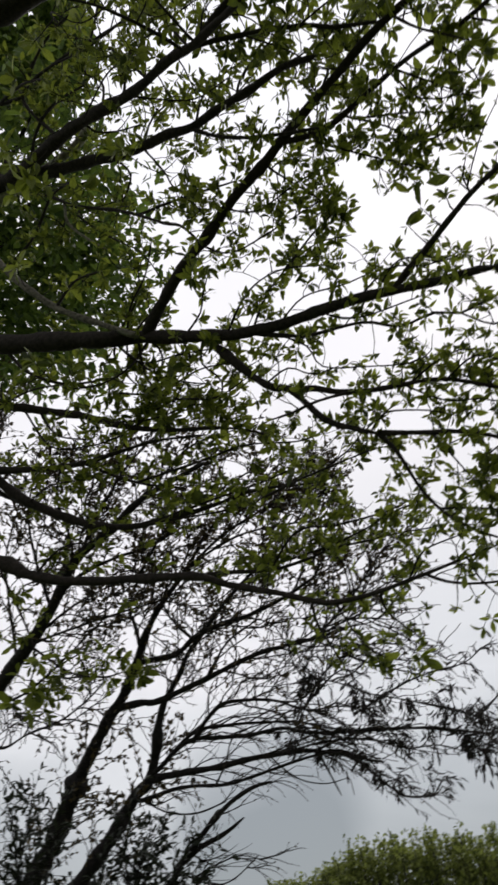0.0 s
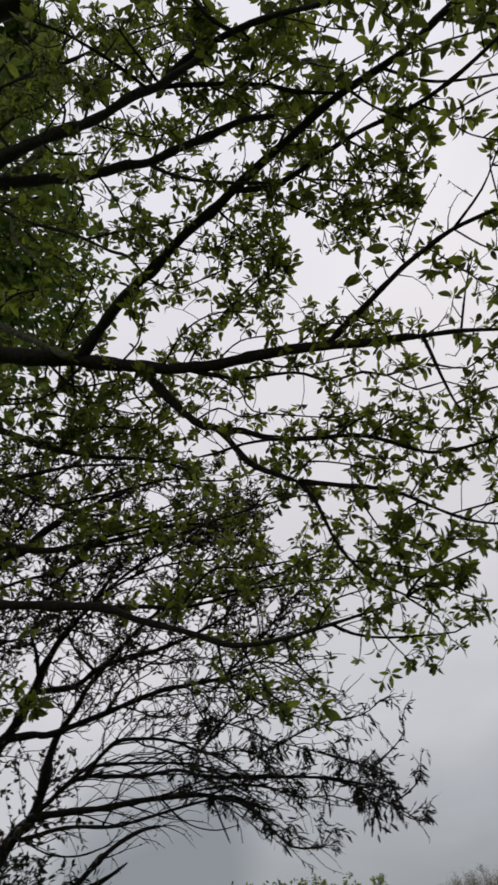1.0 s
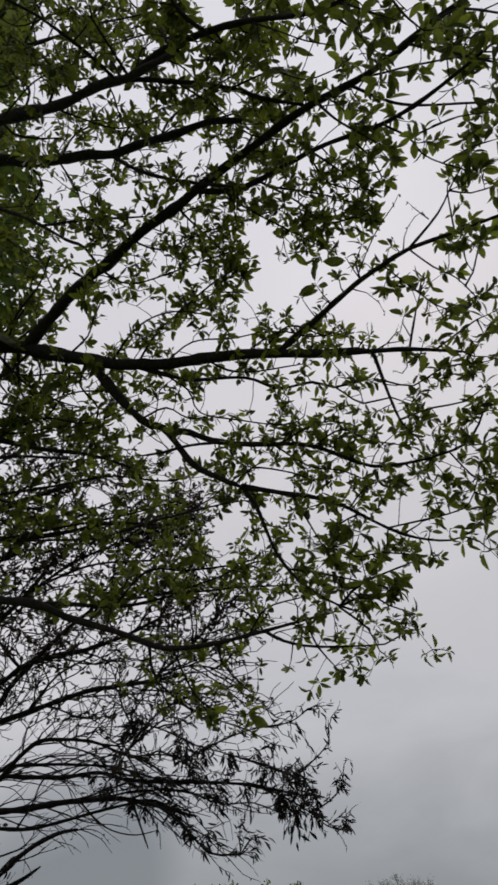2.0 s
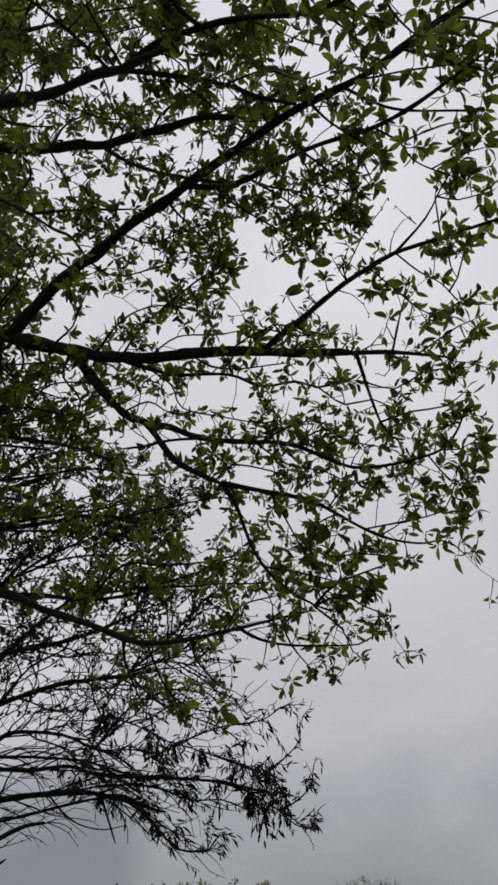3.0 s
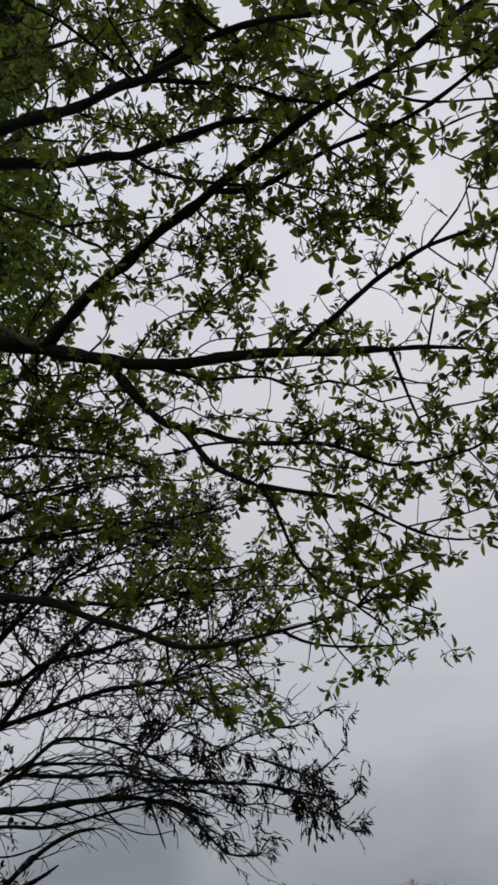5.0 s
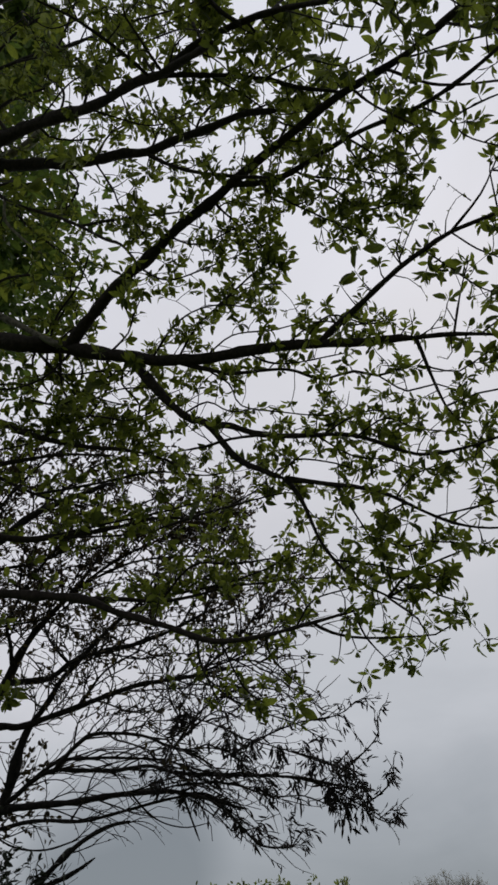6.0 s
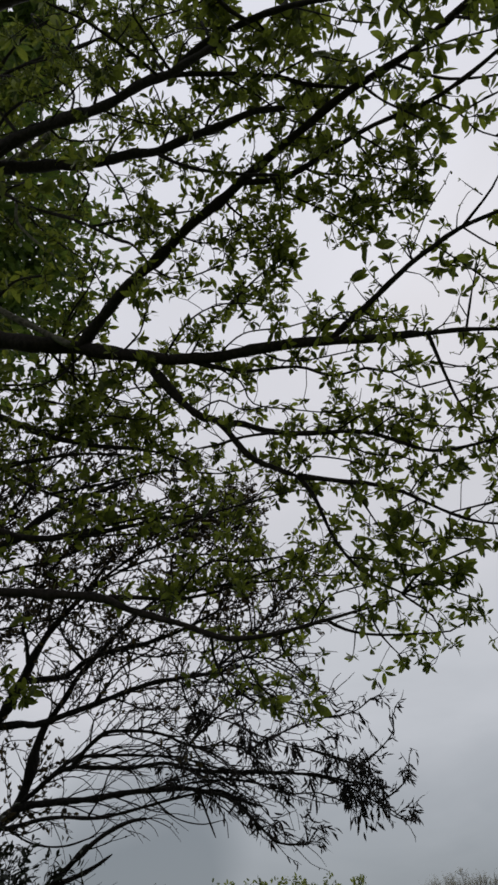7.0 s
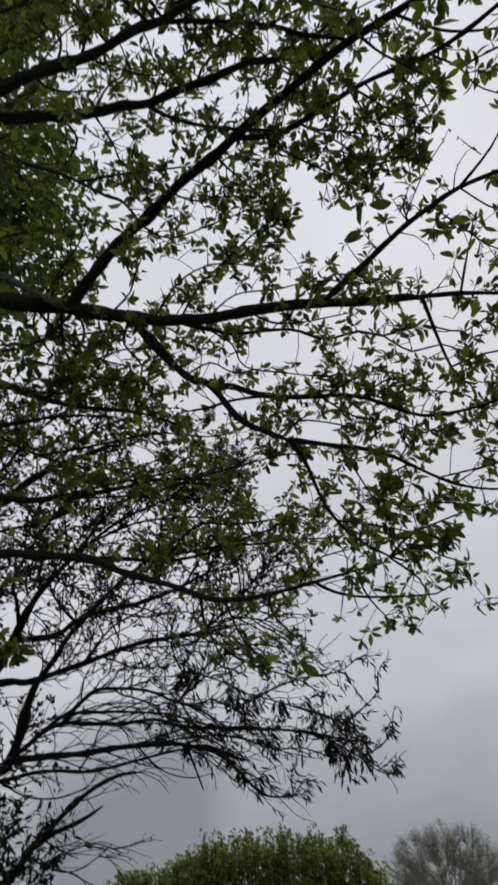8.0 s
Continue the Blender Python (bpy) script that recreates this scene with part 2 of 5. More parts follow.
class Growth:
    """Gathers the twigs and leaves of one tree."""

    def __init__(self):
        self.runs, self.at, self.way, self.up, self.size = [], [], [], [], []

    def leaf(self, at, way, up, size):
        self.at.append(at), self.way.append(way), self.up.append(up), self.size.append(size)

    def whorl(self, at, axis, count, size, spread=1.0):
        """A star of leaves round a shoot's tip."""
        axis = unit(axis)
        side = unit(np.cross(axis, rng.normal(0, 1, 3)))
        other = np.cross(axis, side)
        turn = rng.uniform(0, 6.28)
        for i in range(count):
            a = turn + i * 2.4 + rng.normal(0, 0.25)
            out = side * math.cos(a) + other * math.sin(a)
            open_ = spread * rng.uniform(0.4, 1.5)
            way = axis * math.cos(open_) + out * math.sin(open_) + np.array([0, 0, -0.1]) + rng.normal(0, 0.15, 3)
            self.leaf(at + out * 0.004 - axis * rng.uniform(0, 0.022), way, axis + rng.normal(0, 0.55, 3), size * rng.uniform(0.4, 1.25))

    def finish(self, tree, shape, twig_mat, leaf_mat, twig_label, leaf_label, single=None, wide=1.0, sides=4):
        base = np.array(tree.location)
        if self.runs:
            v, f = tubes(self.runs, sides)
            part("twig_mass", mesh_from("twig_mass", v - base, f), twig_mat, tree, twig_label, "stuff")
        at, way, up, size = (np.array(a) for a in (self.at, self.way, self.up, self.size))
        keep = np.ones(len(at), bool)
        if single is not None:
            picked = [i for i in range(len(at)) if single(at[i])][:300]
            keep[picked] = False
            shared = []
            for _ in range(6):
                v = shape[0] * np.array([1, rng.uniform(0.85, 1.2), rng.uniform(0.4, 1.8)])
                me = mesh_from("leaf", v, shape[1])
                me.materials.append(leaf_mat)
                shared.append(me)
            for j, i in enumerate(picked):
                x = unit(way[i])
                y = unit(np.cross(up[i], x))
                z = np.cross(x, y)
                ob = new("leaf", shared[j % 6])
                ob.parent = tree
                m = Matrix((x, y, z)).transposed().to_4x4() @ Matrix.Diagonal((size[i],) * 3 + (1,))
                m.translation = at[i] - base
                ob.matrix_local = m
        v, f = place_leaves(shape, at[keep], way[keep], up[keep], size[keep], wide)
        part("foliage", mesh_from("foliage", v - base, f, False), leaf_mat, tree, leaf_label, "stuff")


def shoot_line(at, way, length, droop, n=5):
    """A thin curved shoot."""
    way = unit(way)
    bend = rng.normal(0, 0.4, 3)
    t = np.linspace(0, 1, n)[:, None]
    return at + length * (way * t + bend * t ** 2 * 0.5 + np.array([0, 0, -droop]) * t ** 2)


def twig_line(at, way, length, droop, n=8, kink=0.26):
    """A crooked twig that turns a little at each node."""
    way, at, out = unit(np.asarray(way, float)), np.array(at, float), []
    for _ in range(n):
        out.append(at)
        at = at + way * (length / (n - 1)) * rng.uniform(0.7, 1.3)
        way = unit(way + rng.normal(0, kink, 3) + np.array([0, 0, -droop]))
    return np.array(out)


# ---- ground ----
gm = bmesh.new()
bmesh.ops.create_grid(gm, x_segments=60, y_segments=60, size=1500)
for gv in gm.verts:
    far = gv.co.xy.length
    gv.co.z = 0.0 if far < 120 else 1.5 * noise.noise(gv.co * 0.004) - 0.5
ground_mesh = bpy.data.meshes.new("ground")
gm.to_mesh(ground_mesh)
gm.free()
ground_mesh.materials.append(GRASS)
tagged(new("ground", ground_mesh), label="rough green meadow grass reaching the horizon", category="ground", kind="structure")

# ---- the broadleaf tree overhead ----
tree = thing("broadleaf_tree", (-3.6, 3.1, 0), "broadleaf tree with dark spreading boughs and young green leaves", "tree")
bough(tree, "trunk", BARK, 0.17, 0.07, (-3.6, 3.1, 0), (-3.65, 3.05, 1.2), (-3.57, 3.1, 2.6), (-3.6, 3.12, 4.0), (-3.62, 3.1, 5.2), (-3.7, 3.0, 6.4), (-3.9, 2.9, 7.6),
      label="grey-brown fissured trunk")
boughs, grows_on = [], []


def limb(key, on, r0, r1, *pts, mat=None):
    """One bough, and the limb that it grows on."""
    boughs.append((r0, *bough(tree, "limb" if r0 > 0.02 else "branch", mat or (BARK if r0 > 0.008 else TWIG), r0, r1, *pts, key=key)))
    grows_on.append((key, on))


limb("A1", "", 0.0963, 0.0157, (-3.600, 3.120, 5.500), (-2.713, 2.125, 6.430), (-2.315, 2.035, 6.420), (-1.967, 1.910, 6.266), (-1.562, 1.726, 6.084), (-1.172, 1.579, 5.846), (-0.879, 1.467, 5.634), (-0.598, 1.309, 5.422), (-0.444, 1.241, 5.274), (-0.221, 1.092, 5.046), (-0.139, 1.030, 4.947))
limb("A1x", "A1", 0.0194, 0.0102, (-0.442, 1.240, 5.271), (-0.256, 1.132, 5.240), (-0.107, 1.064, 5.193), (0.142, 0.979, 5.071), (0.433, 0.917, 4.894), (0.569, 0.866, 4.827), (0.697, 0.786, 4.784))
limb("A1b", "A1", 0.0164, 0.0092, (-0.450, 1.243, 5.279), (-0.216, 1.264, 5.249), (0.101, 1.312, 5.211), (0.244, 1.355, 5.172), (0.492, 1.407, 5.139))
limb("A1c", "A1", 0.0121, 0.0073, (0.007, 1.030, 5.138), (-0.080, 0.935, 5.024), (-0.133, 0.841, 4.924), (-0.163, 0.745, 4.831))
limb("A1d", "A1", 0.0081, 0.0049, (-0.425, 1.230, 5.269), (-0.514, 1.012, 5.227), (-0.536, 0.939, 5.186), (-0.529, 0.862, 5.150))
limb("A1e", "A1", 0.0100, 0.0063, (-0.498, 1.265, 5.326), (-0.600, 1.126, 5.293), (-0.764, 0.930, 5.203), (-0.910, 0.789, 5.082))
limb("A1f", "A1", 0.0081, 0.0047, (-1.460, 1.396, 6.347), (-1.126, 1.300, 6.082), (-0.825, 1.177, 5.842), (-0.558, 1.071, 5.599), (-0.323, 0.985, 5.350), (-0.115, 0.891, 5.118))
limb("A1g", "A1", 0.0074, 0.0050, (-1.126, 1.298, 6.136), (-0.954, 1.100, 5.776), (-0.784, 0.891, 5.420))
limb("A2", "", 0.0937, 0.0156, (-3.600, 3.120, 5.300), (-2.683, 2.030, 6.552), (-2.265, 2.028, 6.443), (-1.978, 1.994, 6.299), (-1.709, 1.964, 6.151), (-1.450, 1.920, 6.018), (-1.212, 1.888, 5.873), (-0.958, 1.829, 5.735), (-0.801, 1.781, 5.655), (-0.637, 1.742, 5.552), (-0.429, 1.648, 5.450), (-0.238, 1.570, 5.336), (-0.034, 1.469, 5.207), (0.137, 1.412, 5.050))
limb("A2b", "A2", 0.0131, 0.0072, (-0.658, 1.747, 5.565), (-0.509, 1.742, 5.348), (-0.303, 1.717, 5.128), (-0.112, 1.671, 4.941), (0.091, 1.613, 4.755))
limb("A3", "", 0.0410, 0.0130, (-1.343, 2.632, 4.899), (-1.100, 2.422, 4.981), (-0.932, 2.288, 5.024), (-0.736, 2.169, 5.043), (-0.507, 2.004, 5.081), (-0.292, 1.882, 5.087), (-0.119, 1.766, 5.100), (0.296, 1.503, 5.104), (0.471, 1.396, 5.093), (0.793, 1.225, 5.039), (1.057, 1.027, 5.011), (1.248, 0.894, 4.964))
limb("A3b", "A3", 0.0182, 0.0073, (-0.157, 1.791, 5.097), (0.101, 1.738, 4.979), (0.449, 1.532, 4.880), (0.607, 1.445, 4.818), (0.777, 1.363, 4.735), (0.911, 1.266, 4.680), (1.013, 1.172, 4.638), (1.180, 0.989, 4.555))
limb("A3c", "A3", 0.0075, 0.0056, (0.946, 1.116, 5.022), (1.035, 1.081, 4.788), (1.142, 1.005, 4.386))
limb("A3d", "A3", 0.0068, 0.0028, (0.735, 1.258, 5.048), (0.824, 1.201, 4.928), (0.896, 1.142, 4.810), (0.999, 1.074, 4.657), (1.071, 1.019, 4.521))
limb("A3e", "A3", 0.0097, 0.0044, (0.683, 1.288, 5.056), (0.819, 1.295, 4.851), (0.919, 1.273, 4.710), (1.116, 1.187, 4.465), (1.174, 1.149, 4.374))
limb("A3f", "A3", 0.0081, 0.0049, (0.523, 1.371, 5.084), (0.601, 1.390, 4.897), (0.745, 1.378, 4.569))
limb("A3g", "A3", 0.0065, 0.0028, (0.785, 1.356, 4.732), (0.874, 1.357, 4.572), (0.903, 1.367, 4.419), (0.956, 1.355, 4.293), (1.025, 1.332, 4.168))
limb("A3h", "A1", 0.0073, 0.0041, (0.697, 0.786, 4.784), (0.772, 0.818, 4.899), (0.779, 0.848, 4.690), (0.801, 0.863, 4.521), (0.826, 0.867, 4.391))
limb("A3i", "A3", 0.0073, 0.0041, (1.071, 1.017, 5.007), (1.115, 0.934, 4.822), (1.155, 0.846, 4.414))
limb("A3j", "A3", 0.0049, 0.0027, (0.874, 1.358, 4.571), (0.963, 1.271, 4.472), (1.023, 1.203, 4.382), (1.105, 1.135, 4.239))
limb("A4", "", 0.0255, 0.0078, (-3.600, 3.120, 5.000), (-2.453, 1.937, 6.573), (-2.109, 2.047, 6.310), (-1.793, 2.064, 5.971), (-1.645, 2.072, 5.798), (-1.308, 2.037, 5.495), (-1.134, 2.020, 5.314), (-0.934, 2.001, 5.076), (-0.819, 1.981, 4.951), (-0.720, 1.978, 4.751))
limb("A4b", "A4", 0.0104, 0.0057, (-1.115, 2.019, 5.291), (-0.831, 1.931, 5.150), (-0.418, 1.803, 4.893))
limb("A4c", "A2", 0.0064, 0.0036, (-1.023, 1.844, 5.770), (-0.887, 1.890, 5.459), (-0.827, 1.886, 5.236), (-0.720, 1.873, 5.007), (-0.635, 1.864, 4.774))
limb("A4d", "A4", 0.0122, 0.0072, (-1.725, 2.068, 5.891), (-1.723, 2.143, 5.741), (-1.615, 2.208, 5.601), (-1.464, 2.265, 5.452), mat=LIT_PALE_BARK)
limb("B", "", 0.1321, 0.0185, (-3.600, 3.120, 4.000), (-2.953, 2.550, 5.377), (-2.549, 2.559, 5.249), (-1.535, 2.549, 4.881), (-1.574, 2.663, 5.008), (-1.323, 2.629, 4.889), (-0.853, 2.570, 4.639), (-0.633, 2.528, 4.531), (-0.354, 2.443, 4.419), (0.034, 2.299, 4.267), (0.370, 2.185, 4.088), (0.574, 2.097, 3.981), (0.640, 2.072, 3.936))
limb("BE", "B", 0.0129, 0.0063, (0.633, 2.074, 3.940), (0.800, 2.024, 3.874), (1.029, 1.966, 3.754))
limb("B1", "B", 0.0183, 0.0059, (0.207, 2.240, 4.180), (0.545, 1.932, 4.217), (0.621, 1.855, 4.214), (0.718, 1.776, 4.201), (0.822, 1.693, 4.184), (1.044, 1.562, 4.107), (1.211, 1.450, 4.035))
limb("B1b", "B", 0.0078, 0.0029, (0.824, 1.691, 4.184), (0.938, 1.530, 4.194), (0.991, 1.390, 4.216), (1.042, 1.286, 4.220))
limb("B2", "B", 0.0097, 0.0049, (0.640, 2.072, 3.936), (0.724, 2.241, 3.635), (0.802, 2.286, 3.544))
limb("B2b", "B", 0.0068, 0.0030, (0.797, 2.024, 3.875), (0.832, 1.838, 3.966), (0.865, 1.737, 4.012))
limb("B2c", "B", 0.0051, 0.0029, (0.902, 1.997, 3.824), (1.058, 1.840, 3.820), (1.128, 1.788, 3.804))
limb("B2d", "B", 0.0049, 0.0028, (0.947, 1.615, 3.764), (0.993, 1.590, 3.823), (1.023, 1.531, 3.892), (1.063, 1.521, 3.955))
limb("B3", "B", 0.0131, 0.0052, (-0.634, 2.528, 4.531), (-0.428, 2.517, 4.403), (-0.262, 2.491, 4.310), (0.025, 2.399, 4.189), (0.195, 2.385, 4.069), (0.365, 2.313, 4.017), (0.469, 2.290, 3.941), (0.572, 2.230, 3.908))
limb("B3b", "B", 0.0059, 0.0026, (-0.431, 2.517, 4.405), (-0.299, 2.533, 4.276), (-0.240, 2.570, 4.127), (-0.025, 2.548, 4.020), (0.210, 2.512, 3.921), (0.311, 2.441, 3.905), (0.326, 2.354, 3.919))
limb("B4", "B", 0.0088, 0.0039, (-1.048, 2.596, 4.744), (-0.883, 2.438, 4.726), (-0.821, 2.313, 4.719), (-0.744, 2.191, 4.707))
limb("B5", "B", 0.0077, 0.0033, (-0.759, 2.552, 4.593), (-0.600, 2.333, 4.564), (-0.443, 2.171, 4.490), (-0.274, 2.056, 4.367), (-0.096, 1.977, 4.194))
limb("C", "", 0.0310, 0.0155, (-0.928, 2.580, 4.680), (-0.599, 2.709, 4.253), (-0.465, 2.711, 4.165), (-0.309, 2.771, 3.935), (-0.171, 2.779, 3.827), (-0.051, 2.776, 3.744))
limb("C1", "C", 0.0165, 0.0030, (-0.051, 2.776, 3.744), (0.322, 2.703, 3.573), (0.453, 2.683, 3.494), (0.647, 2.675, 3.329), (0.763, 2.655, 3.249), (0.898, 2.606, 3.187), (0.982, 2.545, 3.185), (1.038, 2.462, 3.212))
limb("C1b", "C", 0.0052, 0.0030, (0.645, 2.675, 3.331), (0.915, 2.545, 3.294), (0.995, 2.481, 3.299), (1.025, 2.376, 3.346), (1.031, 2.297, 3.380))
limb("C1c", "C", 0.0040, 0.0024, (0.948, 2.571, 3.183), (1.000, 2.541, 3.130), (1.033, 2.536, 3.075), (1.068, 2.501, 3.069))
limb("C3b", "C", 0.0042, 0.0024, (1.005, 2.333, 3.521), (1.069, 2.289, 3.482), (1.117, 2.232, 3.474), (1.142, 2.178, 3.489))
limb("C2", "C", 0.0128, 0.0054, (-0.051, 2.776, 3.744), (0.018, 2.824, 3.653), (0.090, 2.935, 3.452), (0.154, 2.992, 3.344), (0.247, 3.037, 3.247), (0.396, 3.072, 3.148), (0.504, 3.077, 3.104))
limb("C3", "C", 0.0182, 0.0047, (-0.456, 2.714, 4.151), (-0.316, 2.688, 4.094), (-0.189, 2.681, 4.012), (-0.001, 2.648, 3.931), (0.318, 2.566, 3.812), (0.553, 2.544, 3.646), (0.653, 2.520, 3.591), (0.802, 2.457, 3.550), (0.921, 2.389, 3.528), (1.011, 2.321, 3.520), (1.063, 2.222, 3.548), (1.083, 2.116, 3.585))
limb("C3b", "C", 0.0058, 0.0033, (0.143, 2.612, 3.879), (0.308, 2.618, 3.718), (0.467, 2.573, 3.629), (0.564, 2.553, 3.544))
limb("C4", "C", 0.0074, 0.0033, (0.209, 2.725, 3.627), (0.369, 2.812, 3.252))
limb("C5", "C", 0.0094, 0.0057, (-0.127, 2.671, 3.985), (-0.311, 2.648, 3.961), (-0.464, 2.644, 3.923), (-0.583, 2.633, 3.905))
limb("C6", "D3", 0.0051, 0.0027, (-0.399, 3.068, 3.814), (-0.215, 2.927, 3.807), (-0.111, 2.800, 3.819), (-0.075, 2.719, 3.809))
limb("C7", "C", 0.0054, 0.0032, (0.482, 2.682, 3.471), (0.557, 2.561, 3.498), (0.682, 2.471, 3.486))
limb("D1", "", 0.0714, 0.0060, (-3.600, 3.120, 3.900), (-3.090, 2.917, 5.215), (-2.689, 2.957, 5.051), (-2.341, 2.972, 4.893), (-1.968, 2.989, 4.710), (-1.667, 3.012, 4.536), (-1.333, 3.006, 4.383), (-0.936, 2.965, 4.234), (-0.655, 2.958, 4.079))
limb("D2", "", 0.0547, 0.0055, (-3.600, 3.120, 3.700), (-3.301, 3.315, 4.835), (-2.872, 3.313, 4.730), (-2.427, 3.256, 4.579), (-2.057, 3.188, 4.468), (-1.503, 3.027, 4.345), (-1.238, 2.963, 4.255), (-1.033, 2.916, 4.173))
limb("D2b", "D2", 0.0147, 0.0068, (-2.059, 3.188, 4.468), (-1.848, 3.225, 4.321), (-1.597, 3.238, 4.178), (-1.308, 3.219, 4.047))
limb("D3", "", 0.0729, 0.0055, (-3.600, 3.120, 3.500), (-3.268, 3.313, 4.847), (-2.674, 3.450, 4.470), (-2.357, 3.512, 4.279), (-2.089, 3.539, 4.154), (-1.771, 3.526, 4.070), (-1.190, 3.419, 4.006), (-0.928, 3.348, 3.996), (-0.482, 3.291, 3.893))
limb("D3b", "D3", 0.0095, 0.0041, (-1.779, 3.526, 4.072), (-1.002, 3.294, 3.853), (-0.782, 3.165, 3.795))
limb("D4", "D3", 0.0090, 0.0036, (-0.782, 3.165, 3.795), (-0.549, 3.084, 3.797), (-0.128, 2.920, 3.751), (-0.004, 2.887, 3.726))
limb("D5", "E", 0.0104, 0.0039, (-1.166, 3.999, 3.791), (-0.886, 3.869, 3.732), (-0.623, 3.731, 3.681), (-0.454, 3.610, 3.636), (-0.254, 3.466, 3.604), (-0.066, 3.313, 3.582), (0.066, 3.200, 3.534))
limb("D5b", "E", 0.0088, 0.0037, (-0.627, 3.733, 3.682), (-0.317, 3.620, 3.606), (-0.101, 3.511, 3.550), (0.094, 3.415, 3.483), (0.216, 3.321, 3.434))
limb("E", "", 0.0610, 0.0060, (-3.600, 3.120, 3.100), (-3.202, 3.427, 4.099), (-2.552, 3.478, 3.841), (-2.247, 3.496, 3.734), (-1.531, 3.459, 3.580), (-1.300, 3.449, 3.520), (-1.162, 3.467, 3.446), (-0.821, 3.478, 3.309), (-0.630, 3.488, 3.220), (-0.500, 3.476, 3.186), (-0.234, 3.409, 3.168), (0.388, 3.185, 3.174))
limb("E2", "E", 0.0090, 0.0035, (0.000, 3.325, 3.174), (0.101, 3.370, 3.123), (0.278, 3.360, 3.067), (0.623, 3.277, 3.010), (0.701, 3.264, 3.039), (0.757, 3.221, 3.092))
limb("E3", "E", 0.0099, 0.0044, (-0.659, 3.486, 3.233), (-0.687, 3.749, 3.207), (-0.674, 4.008, 3.170), (-0.646, 4.266, 3.119))
limb("E4", "E", 0.0168, 0.0068, (-1.384, 3.453, 3.542), (-1.136, 3.549, 3.563), (-0.917, 3.653, 3.574), (-0.682, 3.711, 3.624), (-0.473, 3.753, 3.698))
limb("E5", "E", 0.0090, 0.0040, (-0.256, 3.415, 3.169), (-0.259, 3.562, 3.130), (-0.199, 3.694, 3.081), (-0.110, 3.816, 3.023))
limb("E6", "E", 0.0063, 0.0036, (0.226, 3.246, 3.172), (0.276, 3.335, 3.056), (0.358, 3.406, 2.971), (0.390, 3.478, 2.952))
limb("E8", "", 0.0059, 0.0034, (0.392, 3.052, 3.131), (0.523, 3.111, 3.027), (0.571, 3.188, 2.939), (0.630, 3.245, 2.914))
limb("G", "", 0.0390, 0.0210, (-3.600, 3.120, 5.000), (-2.721, 2.101, 6.297), (-2.475, 2.253, 5.953), (-2.210, 2.384, 5.574), (-1.951, 2.467, 5.295), (-1.737, 2.505, 5.121), (-1.354, 2.553, 4.825), mat=LIT_GREY_BARK)
limb("H", "A1", 0.0144, 0.0059, (-1.605, 1.745, 6.103), (-1.822, 1.554, 6.507), (-1.432, 1.384, 6.334), (-1.120, 1.296, 6.132), (-0.833, 1.199, 5.931), (-0.649, 1.117, 5.798))
limb("H2", "A1", 0.0125, 0.0065, (-1.822, 1.554, 6.507), (-2.071, 1.602, 6.692), (-1.708, 1.424, 6.312), (-1.431, 1.331, 5.940))
limb("X1", "A3", 0.0066, 0.0039, (-0.780, 2.196, 5.039), (-0.605, 2.237, 4.922), (-0.326, 2.166, 4.898), (0.077, 2.038, 4.879))
limb("X2", "A3", 0.0064, 0.0037, (-0.561, 2.043, 5.072), (-0.380, 2.067, 4.986), (-0.109, 1.984, 4.993), (0.088, 1.939, 4.980), (0.344, 1.870, 4.974), (0.493, 1.889, 4.896))
limb("X3", "B", 0.0064, 0.0039, (-0.594, 2.516, 4.515), (-0.465, 2.387, 4.615), (-0.305, 2.291, 4.682), (-0.102, 2.217, 4.719), (0.091, 2.210, 4.685))
limb("X4", "B", 0.0066, 0.0039, (-0.276, 2.057, 4.368), (-0.092, 2.059, 4.600), (0.070, 2.102, 4.807))
limb("X5", "A3", 0.0077, 0.0033, (0.188, 1.687, 4.956), (0.383, 1.733, 4.777), (0.510, 1.778, 4.612), (0.643, 1.732, 4.567), (0.767, 1.723, 4.481))
limb("X6", "A3", 0.0056, 0.0033, (0.446, 1.534, 4.881), (0.545, 1.619, 4.711), (0.676, 1.626, 4.646), (0.806, 1.623, 4.593))
limb("X7", "A1", 0.0058, 0.0035, (-0.187, 1.268, 5.246), (0.007, 1.371, 5.147), (0.172, 1.481, 5.039), (0.347, 1.514, 5.018))
limb("X8", "A1", 0.0066, 0.0037, (-1.002, 1.511, 5.775), (-0.787, 1.540, 5.606), (-0.546, 1.551, 5.436), (-0.308, 1.476, 5.362))
limb("X9", "A1", 0.0049, 0.0028, (0.192, 0.967, 5.042), (0.330, 0.972, 4.863), (0.414, 0.970, 4.727), (0.514, 0.956, 4.592))
limb("X10", "A1", 0.0047, 0.0027, (0.498, 0.892, 4.862), (0.617, 0.929, 4.654), (0.660, 0.966, 4.492), (0.693, 0.968, 4.428))
limb("X11", "A1", 0.0047, 0.0027, (0.571, 0.864, 4.826), (0.772, 0.874, 4.533))
limb("X12", "A1", 0.0058, 0.0033, (0.098, 1.312, 5.211), (0.306, 1.243, 5.188), (0.467, 1.259, 5.089), (0.629, 1.208, 5.061))
limb("X13", "B", 0.0047, 0.0027, (0.824, 1.691, 4.184), (0.890, 1.674, 4.003), (0.944, 1.641, 3.864), (0.983, 1.627, 3.684))
limb("X14", "B", 0.0051, 0.0029, (0.716, 1.777, 4.201), (0.819, 1.802, 4.047), (0.937, 1.821, 3.890), (1.060, 1.736, 3.862))
limb("X15", "B", 0.0052, 0.0031, (0.471, 2.289, 3.941), (0.587, 2.288, 3.807), (0.708, 2.216, 3.761), (0.836, 2.209, 3.630))
